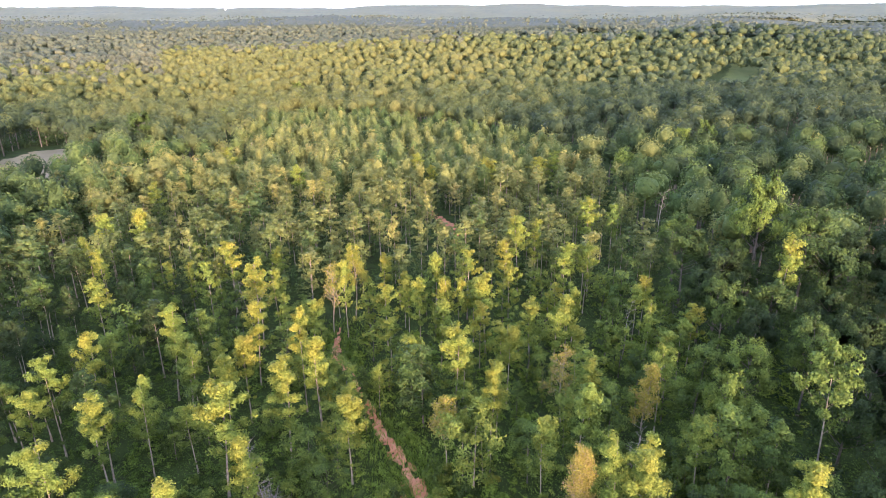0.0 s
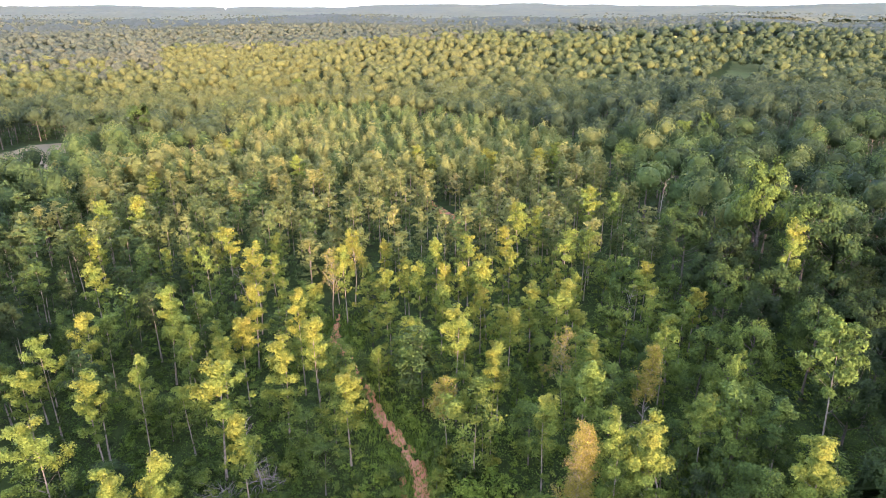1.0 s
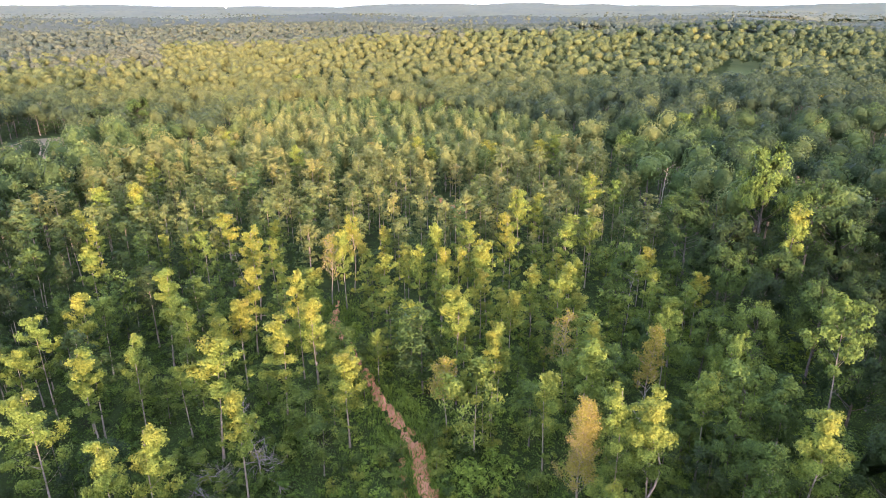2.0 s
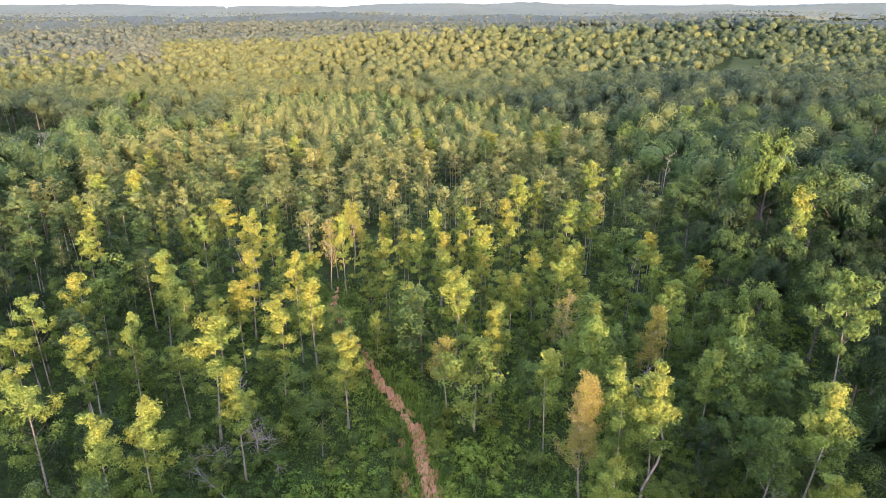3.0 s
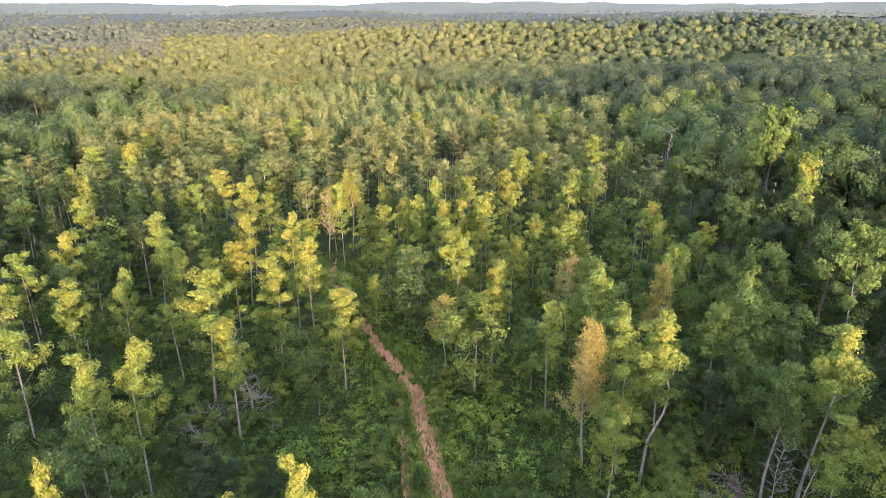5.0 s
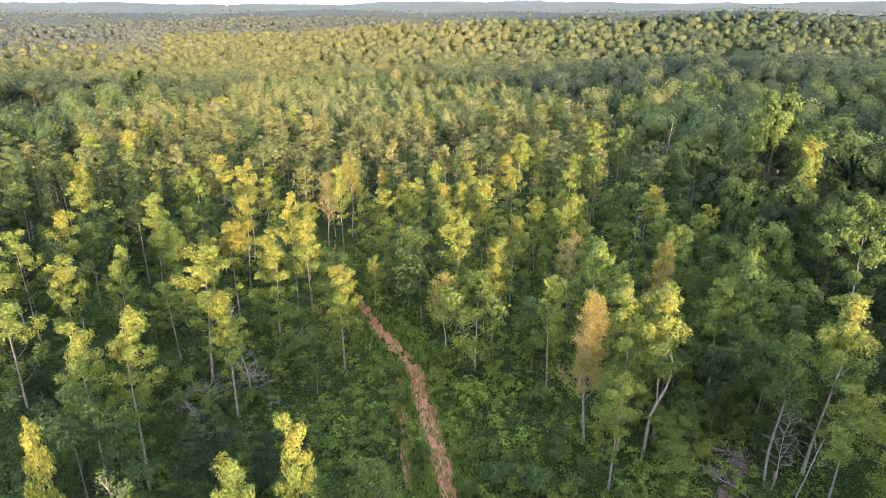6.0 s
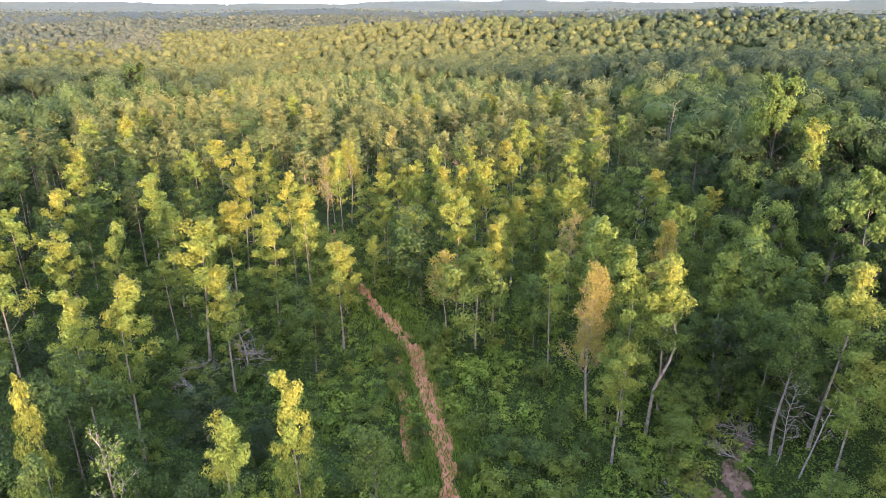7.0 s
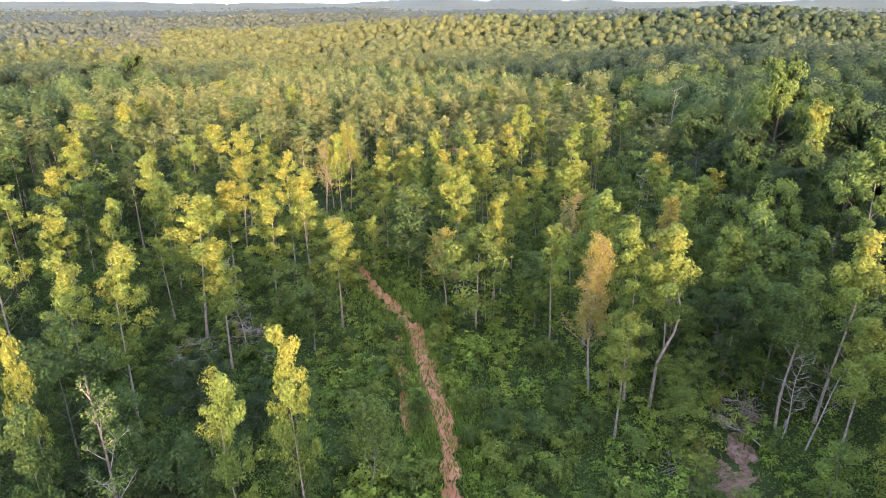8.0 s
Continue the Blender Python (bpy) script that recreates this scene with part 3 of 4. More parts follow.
def bare_tree(x, y, top, tip=(0.0, 0.0), spread=1.0, low=0.35, n=16, seed=1, name="dead_tree", label="bare dead tree with grey weathered branches"):
    rng = np.random.default_rng(seed)
    z = float(height(x, y))
    h = top - z
    root = tagged(new(name), label, "tree")
    root.location = (x, y, z - 0.1)
    t = np.linspace(0, 1, 9)
    line = np.stack([tip[0] * t ** 1.3 + 0.15 * np.sin(t * 7), tip[1] * t + 0.1 * np.sin(t * 5 + 1), t * h], 1)
    part("trunk", mesh_of("trunk", *tube(line, 0.095 * (h / 12) * (1 - 0.85 * t), 7), bark_dead), root)
    out = []
    for i in range(n):
        k = low + (1 - low) * (i + 0.5) / n
        a = np.array([np.interp(k, t, line[:, c]) for c in range(3)])
        b = i * 2.4 + rng.uniform(-0.5, 0.5)
        d = np.array((math.cos(b), math.sin(b), rng.uniform(0.3, 0.9)))
        branch_set(rng, a, d, spread * (1.25 - 0.8 * k) * rng.uniform(1.2, 2.2), 0.024, 2, out)
    tagged(part("branchwork", mesh_of("branchwork", *joined(out), bark_dead), root), kind="stuff")
    PLACED.append((x, y, 2.0))
    return root


bare_tree(42.0, 119.5, 15.4, (0.5, 0), 1.3, 0.4, 14, 3, label="bleached dead tree with short forked branches")
bare_tree(26.4, 38.2, 8.5, (3.0, 1.0), 1.0, 0.3, 14, 7, label="leaning dead tree with bleached branches")
bare_tree(25.4, 39.6, 6.5, (0.3, 0.2), 0.9, 0.3, 22, 8, label="dead grey snag with drooping twigs")
bare_tree(20.0, 55.0, 8.5, (0.3, 0.3), 1.0, 0.3, 18, 9)
bare_tree(-18.7, 53.1, 8.6, (-0.8, -0.3), 0.9, 0.2, 30, 12, label="dead tree with brown drooping twigs")
bare_tree(-30.0, 92.0, 9.0, (-2.0, 0), 1.0, 0.4, 14, 13)
bare_tree(-102.6, 402.0, -1.0, (0.3, 0), 1.2, 0.5, 10, 16)
bare_tree(-196.0, 318.0, 1.0, (0.5, 0), 1.4, 0.4, 12, 17)
bare_tree(-188.0, 322.0, 0.0, (-0.4, 0), 1.4, 0.4, 12, 18)
bare_tree(26.5, 84.0, 9.0, (0.6, 0), 1.0, 0.4, 12, 15)


def thin_tree(x, y, top, tone, label, spread=1.0, low=0.3, n=22, per=5, share=1.0, size=0.16, seed=1, up=0.8, bark=bark_pale):
    """A tree whose branches show through a thin veil of leaves."""
    rng = np.random.default_rng(seed)
    z = float(height(x, y))
    h = top - z
    root = tagged(new("thin_tree"), label, "tree")
    root.location = (x, y, z - 0.1)
    t = np.linspace(0, 1, 10)
    line = np.stack([0.2 * np.sin(t * 6 + seed), 0.15 * np.sin(t * 5), t * h], 1)
    part("trunk", mesh_of("trunk", *tube(line, 0.11 * (h / 12) * (1 - 0.88 * t), 7), bark), root)
    out, tips = [], []
    for i in range(n):
        k = low + (0.97 - low) * (i + 0.5) / n
        a = np.array([np.interp(k, t, line[:, c]) for c in range(3)])
        b = i * 2.4 + rng.uniform(-0.5, 0.5)
        d = np.array((math.cos(b), math.sin(b), up * rng.uniform(0.7, 1.4)))
        branch_set(rng, a, d, spread * (1.3 - k) / (1.3 - low) * rng.uniform(1.5, 2.4), 0.028, 2, out, tips)
    tagged(part("branchwork", mesh_of("branchwork", *joined(out), bark_dead), root), kind="stuff")
    tips = np.array(tips)
    tips = tips[rng.random(len(tips)) < share]
    c = np.repeat(tips, per, 0) + rng.normal(size=(len(tips) * per, 3)) * 0.20
    v, f = leaves(rng, c, size, np.array((0, -0.2, 0.3)), 3)
    tt = TONES[tone] + np.repeat(rng.normal(size=len(tips)) * 0.07, per * 3)
    part("crown", mesh_of("crown", v, f, leaf_near, np.clip(tt, 0, 1)), root)
    PLACED.append((x, y, 1.6))
    return root


thin_tree(11.9, 45.4, 13.3, "tan", "slender tree with feathery golden-tan leaves and bare lower twigs", 1.0, 0.30, 36, 9, size=0.12, seed=21, up=1.3)
thin_tree(-15.0, 22.9, 15.2, "fresh", "dying tree with bare forked branches and a few yellow-green tufts", 1.25, 0.25, 18, 10, 0.28, 0.12, seed=22, up=0.9, bark=bark_brown)
thin_tree(-17.5, 93.0, 11.4, "tan", "pale tree with fine upswept twigs and few tan leaves", 1.15, 0.35, 30, 2, 0.6, 0.16, seed=23, up=1.1)
thin_tree(-14.6, 98.0, 12.6, "gold", "slender tree with thin golden leaves on a pale stem", 1.1, 0.4, 26, 6, 0.9, 0.2, seed=24, up=1.0)
thin_tree(-27.8, 88.0, 13.6, "gold", "tall pale tree with an open golden crown", 1.35, 0.45, 22, 7, 0.9, 0.22, seed=25, up=0.8)
thin_tree(0.1, 60.0, 9.0, "tan", "small russet tree with withered leaves", 0.85, 0.4, 16, 6, 0.8, 0.17, seed=26)
thin_tree(14.5, 68.0, 10.5, "tan", "half-bare tree with russet leaves at the top", 1.1, 0.3, 20, 4, 0.6, 0.17, seed=27, up=0.9)
thin_tree(23.1, 62.6, 11.5, "tan", "slender tree with withered tan leaves", 0.9, 0.3, 24, 6, 0.9, 0.18, seed=28, up=1.1)
thin_tree(25.6, 40.9, 12.3, "fresh", "narrow tree with thin green leaves over bare drooping twigs", 0.8, 0.45, 24, 8, 0.9, 0.17, seed=29, up=1.0)
thin_tree(-4.6, 33.5, 7.0, "fresh", "thin grey-green sapling with open twigs", 1.0, 0.25, 18, 7, 0.8, 0.17, seed=30, up=0.9)


def brush_pile(x, y, wide, tall, seed, label):
    """A heap of dead twigs and limbs."""
    rng = np.random.default_rng(seed)
    out = []
    for i in range(46):
        a, q = rng.uniform(0, 6.3), rng.uniform(0, 0.8) ** 0.7 * wide
        p = np.array((math.cos(a) * q, math.sin(a) * q, tall * (1 - (q / wide) ** 2) * rng.uniform(0.2, 1.0)))
        d = np.array((math.cos(a + 1.2), math.sin(a + 1.2), rng.uniform(-0.35, 0.45)))
        branch_set(rng, p, d, rng.uniform(0.9, 1.9), 0.022, 1, out)
    ob = tagged(new("brushwood", mesh_of("brushwood", *joined(out), bark_dead)), label, "brushwood")
    ob.location = (x, y, float(height(x, y)) + 0.1)


brush_pile(-23.0, 51.4, 2.3, 2.2, 41, "heap of dead grey-brown twigs under the poplars")
brush_pile(-18.6, 54.0, 1.3, 2.6, 42, "tangle of dead brown twigs at the foot of a bare tree")
brush_pile(17.0, 35.5, 1.5, 0.5, 43, "low scatter of felled branches on bare soil")
brush_pile(23.6, 43.0, 1.6, 0.7, 44, "low heap of felled branches beside the trees")


def fallen_tree(x, y, x2, y2, lift, seed):
    """A toppled bare tree that lies on the shrubs, its twigs spread at the far end."""
    rng = np.random.default_rng(seed)
    a = np.array((x, y, float(height(x, y)) + 0.1))
    b = np.array((x2, y2, float(height(x2, y2)) + lift))
    root = tagged(new("fallen_tree"), "fallen grey tree with a fan of bare twigs", "tree")
    root.location = a
    s = np.linspace(0, 1, 6)
    line = (b - a) * s[:, None] + np.stack([0 * s, 0 * s, 0.25 * np.sin(s * 3.1)], 1)
    part("trunk", mesh_of("trunk", *tube(line, 0.075 * (1 - 0.75 * s), 6), bark_dead), root)
    out = []
    for i in range(12):
        d = (b - a) / np.linalg.norm(b - a) + rng.normal(size=3) * 0.35
        branch_set(rng, line[3] + (line[5] - line[3]) * rng.uniform(0, 1), d, rng.uniform(0.8, 1.6), 0.03, 1, out)
    tagged(part("branchwork", mesh_of("branchwork", *joined(out), bark_dead), root), kind="stuff")


fallen_tree(-17.9, 44.9, -22.9, 48.9, 1.3, 1)
fallen_tree(-18.4, 53.0, -15.6, 50.2, 1.0, 2)
fallen_tree(-9.5, 33.5, -6.8, 31.0, 0.8, 3)
fallen_tree(23.4, 38.6, 21.6, 40.6, 0.5, 4)
fallen_tree(-29.0, 89.0, -24.0, 87.5, 0.8, 6)
fallen_tree(-22.0, 36.0, -25.5, 38.5, 1.2, 7)


def stump_post():
    x, y = 26.3, 41.0
    v, f = tube([(0, 0, -0.1), (0, 0, 0.3), (0.02, 0, 0.75), (0.02, 0, 0.8)], [0.17, 0.15, 0.14, 0.03], 10)
    ob = tagged(new("stump", mesh_of("stump", v, f, bark_dead)), "short grey stump in the undergrowth", "stump")
    ob.location = (x, y, float(height(x, y)))


stump_post()


# ---- where nothing tall grows: clearings, and gaps kept open for the camera's view ----
def near_line(x, y, line):
    best = 1e9
    for (ax, ay), (bx, by) in zip(line, line[1:]):
        dx, dy = bx - ax, by - ay
        k = min(1, max(0, ((x - ax) * dx + (y - ay) * dy) / (dx * dx + dy * dy)))
        best = min(best, math.hypot(x - ax - k * dx, y - ay - k * dy))
    return best


def in_oval(x, y, cx, cy, rx, ry):
    return ((x - cx) / rx) ** 2 + ((y - cy) / ry) ** 2 < 1


def open_ground(x, y):
    if y < 92 and near_line(x, y, TRAIL[:12]) < (2.6 if y < 70 else 0.9) or y > 92 and near_line(x, y, TRAIL[11:]) < 1.2:
        return True
    return (in_oval(x, y, -1, 43, 12.5, 17) or in_oval(x, y, -22, 48, 7.5, 16) or in_oval(x, y, 20.5, 37, 4, 6) or in_oval(x, y, 1.2, 138, 3.0, 16)
            or in_oval(x, y, -15, 83, 1.8, 6) or in_oval(x, y, 23, 75, 3, 5) or (y < 33 and -14 < x < 24) or (y < 16 and abs(x) < 30))


def clear_of_fields(x, y):
    return not (near_line(x, y, [(-127, 182), (-144, 216), (-163, 251), (-171, 278)]) < 15 or near_line(x, y, [(205, 480), (232, 530), (262, 580)]) < 15
                or near_line(x, y, [(92, 800), (98, 880), (106, 980)]) < 29 or near_line(x, y, [(236, 985), (244, 1065), (251, 1160)]) < 30)


def old_wood(x, y):
    """Whether oaks, not poplars, grow here."""
    if y < 260:
        edge = np.interp(y, [20, 50, 80, 120, 180, 240, 260], [36, 36, 37, 40, 47, 42, 36])
        return x > edge or (y > 185 and x < -75 - (y - 185) * 0.1)
    return y > 330 or x > 36 - (y - 260) or x < -85


RAND = np.random.default_rng(2024)


def scatter(step, y0, y1, margin=0.74, extra=26, x_limit=1e9):
    y = y0
    while y < y1:
        half = min(x_limit, margin * y + extra)
        x = -half + RAND.uniform(0, step)
        while x < half:
            yield x + RAND.uniform(-0.42, 0.42) * step, y + RAND.uniform(-0.42, 0.42) * step
            x += step
        y += step


# ---- the rest of the near stand, tree by tree ----
count = dict(poplar=0, oak=0, broad=0, shrub=0)
for x, y in scatter(3.9, 14, 103):
    if open_ground(x, y):
        continue
    room = min(math.hypot(x - a, y - b) - 0.55 * r for a, b, r in PLACED)
    z = float(height(x, y))
    if old_wood(x, y):
        if room > 3.6 and y > 34 and count["oak"] < 110:
            tall = RAND.uniform(11.5, 15.5) + 2.0 * min(1, max(0, (x - 45) / 20))
            tree("oak", x, y, z + tall, RAND.choice(["dark", "dark", "dark", "dark", "green"]), RAND.uniform(0.65, 0.9))
            count["oak"] += 1
        continue
    if room < 1.7:
        continue
    kind = "poplar" if RAND.random() < 0.5 else "broad"
    if x > 15 and y < 70:
        kind = "broad" if RAND.random() < 0.8 else kind
    tall = RAND.uniform(7.0, 11.5) if kind == "broad" and x > 15 and y < 70 else RAND.uniform(9.0, 13.6) if kind == "poplar" else RAND.uniform(5.0, 9.5)
    if y < 36:
        tall = min(tall, 5.5) if x > 0 else tall
    tone = RAND.choice(["lime", "yellow", "yellow", "lime", "yellow", "gold"] if kind == "poplar" else ["fresh", "fresh", "lime", "lime"])
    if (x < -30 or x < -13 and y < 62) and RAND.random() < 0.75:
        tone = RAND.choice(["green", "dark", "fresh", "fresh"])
    if x / y < -0.48 and RAND.random() < 0.7:
        tone = RAND.choice(["dark", "dark", "green"])
    if -14 < x < 20 and y > 45 and tone in ("green", "fresh"):
        tone = RAND.choice(["fresh", "lime", "yellow"])
    if x > 20 and y < 80:
        tone = RAND.choice(["green", "green", "fresh", "fresh", "lime"])
    if count[kind] < 270:
        tree(kind, x, y, z + tall, tone, RAND.uniform(0.85, 1.25))
        count[kind] += 1

# thickets of young growth at the edges of the clearing
for x, y in scatter(2.7, 24, 60, 0.66, 2):
    right = 17 < x < 38 and 37 < y < 60 and not in_oval(x, y, 21.5, 38, 3.5, 6)
    left = -32 < x < -12.5 and y < 42 and not in_oval(x, y, -21, 44, 5.5, 9)
    if (right or left) and min(math.hypot(x - a, y - b) for a, b, r in PLACED) > 1.1 and RAND.random() < 0.85:
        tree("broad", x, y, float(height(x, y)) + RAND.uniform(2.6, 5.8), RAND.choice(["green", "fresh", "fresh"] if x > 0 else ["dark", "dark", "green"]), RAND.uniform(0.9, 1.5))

# shrubs over the clearings
for x, y in scatter(2.15, 27, 76, 0.62, 2):
    if near_line(x, y, TRAIL[:12]) < 1.3 or not open_ground(x, y) or count["shrub"] > 285 or in_oval(x, y, 20.5, 36.5, 2.4, 5):
        continue
    small = 0.6 if in_oval(x, y, 6, 50, 7, 6) else 1.0
    tree("shrub", x, y, float(height(x, y)) + small * RAND.uniform(1.2, 3.3), RAND.choice(["green", "lime", "fresh", "lime", "fresh"]), RAND.uniform(0.8, 1.35))
    count["shrub"] += 1


# ---- woods beyond, too many to count ----
def sprays(rng, tri, n, size, loose):
    """Leaf sprays that stand off a crown's surface."""
    p = tri[0][tri[1]]
    nrm = np.cross(p[:, 1] - p[:, 0], p[:, 2] - p[:, 0])
    area = np.linalg.norm(nrm, axis=1)
    k = rng.choice(len(p), n, p=area / area.sum())
    b = rng.dirichlet((1, 1, 1), n)
    g = nrm[k] / (area[k][:, None] + 1e-9)
    c = (p[k] * b[:, :, None]).sum(1) + g * (rng.uniform(-0.1, 0.9, n) * size)[:, None]
    return leaves(rng, c, size, g * 1.3, 3, loose)[0]


def oak_lobes(rng, lobes):
    """Leaf lobes over a dome, on a spiral from its top to its skirt."""
    out, turn, wide, tall = [], rng.uniform(0, 6.3), rng.uniform(2.7, 3.3), rng.uniform(3.0, 4.2)
    for k in range(lobes):
        u = 1 - 1.45 * (k + 0.5) / lobes
        a, q = turn + k * 2.4 + rng.uniform(-0.3, 0.3), math.sqrt(1 - u * u) * wide * rng.uniform(0.8, 1.15)
        out.append((math.cos(a) * q, math.sin(a) * q, 11.2 + u * tall + rng.uniform(-0.7, 0.6), rng.uniform(1.05, 1.75)))
    out.append((0, 0, 10.5, 2.6))
    return 16.0, out


def poplar_lobes(rng):
    h, low, wide = 14.0, rng.uniform(0.36, 0.52), rng.uniform(1.0, 1.6)
    lobes = [(0, 0, h - 0.7, 0.5), (0, 0, h - 1.8, 0.75)]
    for i in range(13):
        t = low + (0.9 - low) * (i + rng.uniform(0.2, 0.8)) / 13
        far = wide * ((1 - t) / (1 - low)) ** 0.7 * rng.uniform(0.6, 1.1)
        a = i * 2.4 + rng.uniform(-0.6, 0.6)
        lobes.append((math.cos(a) * far, math.sin(a) * far, t * h, rng.uniform(0.6, 1.05) * (1.25 - 0.5 * t)))
    return h, lobes


def wood_shapes(kind, number, per, size, seed, loose=0.3, lobes=20, level=3, rough=0.05, inner=0.82):
    """Trees for the woods: a broken crown of leaf lobes with sprays that stand off it, on a stem."""
    out = []
    for i in range(number):
        rng = np.random.default_rng(seed + i)
        if kind in ("oak", "poplar"):
            h, plan = oak_lobes(rng, lobes) if kind == "oak" else poplar_lobes(rng)
            full = lobed_crown(rng, plan, level, rough, 2.4 if kind == "poplar" else 1.0)
            if per:
                tuft = sprays(rng, full, per, size, loose)
                mid = full[0].mean(0)
                n, (v, f) = len(full[1]), joined([((full[0] - mid) * inner + mid, full[1]), (tuft, np.arange(len(tuft)).reshape(-1, 3))])
            else:
                n, (v, f) = len(full[1]), full
        else:
            h, plan = clump_plan(rng, "poplar" if kind == "open" else kind)
            v, f = crown_leaves(rng, plan, per, size, 3, loose)
            n = 0
        if kind in ("poplar", "open"):
            stem = tube([(0, 0, 0), (0, 0, h * 0.45), (0.1, 0, h * 0.9)], [0.11, 0.08, 0.03], 4)
        else:
            stem = tube([(0, 0, 0), (0, 0, h * 0.3), (0.1, 0, h * 0.6)], [0.34, 0.26, 0.1], 4)
        out.append((h, v, f, np.arange(len(f)) < n, stem))
    return out


def woodland(name, spots, shapes, material, label, stems=True, sunlit_top=0.0):
    """Many trees in one piece. Spots: x, y, height, width factor, tone."""
    spots = np.array(spots)
    pick, turn = RAND.integers(len(shapes), size=len(spots)), RAND.uniform(0, 6.28, len(spots))
    vs, fs, soft, tones, sv, sf, n, m = [], [], [], [], [], [], 0, 0
    for i, (h, v, f, even, stem) in enumerate(shapes):
        s = spots[pick == i]
        if not len(s):
            continue
        c, d = np.cos(turn[pick == i]), np.sin(turn[pick == i])
        z = height(s[:, 0], s[:, 1]) - 0.2
        k = s[:, 2] / h
        def placed(q):
            w = k * s[:, 3]
            return np.stack([(q[None, :, 0] * c[:, None] - q[None, :, 1] * d[:, None]) * w[:, None] + s[:, 0, None],
                             (q[None, :, 0] * d[:, None] + q[None, :, 1] * c[:, None]) * w[:, None] + s[:, 1, None],
                             q[None, :, 2] * k[:, None] + z[:, None]], -1)
        vs.append(placed(v).reshape(-1, 3))
        fs.append((f[None] + (np.arange(len(s)) * len(v))[:, None, None] + m).reshape(-1, 3))
        soft.append(np.tile(even, len(s)))
        m += len(s) * len(v)
        own = RAND.normal(size=(len(s), len(v) // 3 + 1)).repeat(3, 1)[:, :len(v)] * 0.02
        # leaf tone rises with height, as if only the crown tops were sunlit
        tones.append((s[:, 4, None] + own + sunlit_top * (v[:, 2] / h - 0.84)).ravel())
        if stems:
            p = placed(stem[0])
            sf.append((stem[1][None] + (np.arange(len(s)) * len(stem[0]))[:, None, None] + n).reshape(-1, 4))
            sv.append(p.reshape(-1, 3))
            n += p.shape[0] * p.shape[1]
    v = np.concatenate(vs)
    root = tagged(new(name, mesh_of(name, v, np.concatenate(fs), material, np.clip(np.concatenate(tones), 0, 1), np.concatenate(soft))), label, "woods", kind="stuff")
    if stems:
        tagged(part("trunks", mesh_of("trunks", np.concatenate(sv), np.concatenate(sf), bark_pale if "poplar" in name else bark_brown), root), kind="stuff")


def tone_at(x, y, poplar):
    patch = noise.noise(Vector((x * 0.012, y * 0.012, 3.0))) * 0.14 + noise.noise(Vector((x * 0.004, y * 0.004, 7.0))) * 0.16
    u = RAND.random()
    if poplar:
        return float(np.clip((0.45 if u < 0.55 else 0.55 if u < 0.80 else 0.30 if u < 0.96 else 0.68) + patch - 0.14 * (1 - smooth(-0.6, -0.42, x / y)) + RAND.normal() * 0.04, 0.05, 1))
    k = x / y
    side = (0.06 + 0.12 * smooth(230, 330, y)) * (1 - smooth(-80, 60, x - 0.08 * y)) + 0.08 * smooth(250, 420, y)
    # golden belt: low sunlight on the rise put into leaf tone, by bearing
    side += 0.19 * smooth(240, 320, y) * (1 - smooth(700, 1000, y)) * smooth(-0.62, -0.42, k) * (1 - smooth(0.05, 0.45, k))
    side -= 0.13 * smooth(0.15, 0.42, k) * smooth(280, 360, y)
    low = 0.08 if x > 30 and y < 260 else 0.14
    kin = low if u < 0.6 else 0.30 if u < 0.85 else 0.42 if u < 0.98 else 0.55
    return float(np.clip(kin + side + patch + RAND.normal() * 0.04 - (0.2 if k < -0.57 and y < 350 else -0.04 if k < -0.4 and y < 330 else 0), 0.02, 0.6))


saplings = []
for x, y in scatter(4.6, 103, 215, 0.72, 15):
    if not old_wood(x, y) and not open_ground(x, y) and clear_of_fields(x, y):
        saplings.append((x, y, RAND.uniform(3.5, 7.5), RAND.uniform(0.9, 1.4), float(np.clip(0.28 + RAND.normal() * 0.09, 0, 1))))
# under the oaks: low leaf tone stands for the shade between crowns
for x, y in scatter(4.8, 50, 150, 0.72, 12):
    if old_wood(x, y) and (y > 100 or RAND.random() < 0.8):
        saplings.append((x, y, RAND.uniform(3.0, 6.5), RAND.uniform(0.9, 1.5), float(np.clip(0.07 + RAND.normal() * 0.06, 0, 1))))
for x, y in scatter(4.2, 170, 305, 0.8, 5):
    if x < -100 and 16 < near_line(x, y, [(-127, 182), (-144, 216), (-163, 251), (-171, 278)]) < 34:
        saplings.append((x, y, RAND.uniform(4.0, 8.5), RAND.uniform(1.1, 1.6), 0.12))
poplars, oaks, far, farther, distance = [], [], [], [], []
for x, y in scatter(4.9, 103, 330, 0.72, 15):
    if not old_wood(x, y) and not open_ground(x, y) and clear_of_fields(x, y):
        if min(math.hypot(x - a, y - b) for a, b, r in PLACED if b > 90) > 2.5:
            poplars.append((x, y, RAND.uniform(8.0, 14.0), RAND.uniform(1.0, 1.7), tone_at(x, y, True)))
for x, y in scatter(7.4, 103, 360, 0.72, 15):
    if (old_wood(x, y) or x < -80) and clear_of_fields(x, y) and min(math.hypot(x - a, y - b) for a, b, r in PLACED if b > 60) > 4:
        oaks.append((x, y, RAND.uniform(10.5, 17), RAND.uniform(0.75, 1.05), tone_at(x, y, False)))
for x, y in scatter(9.2, 340, 720, 0.72, 15):
    if clear_of_fields(x, y):
        far.append((x, y, RAND.uniform(10, 17), RAND.uniform(0.8, 1.2), tone_at(x, y, False)))
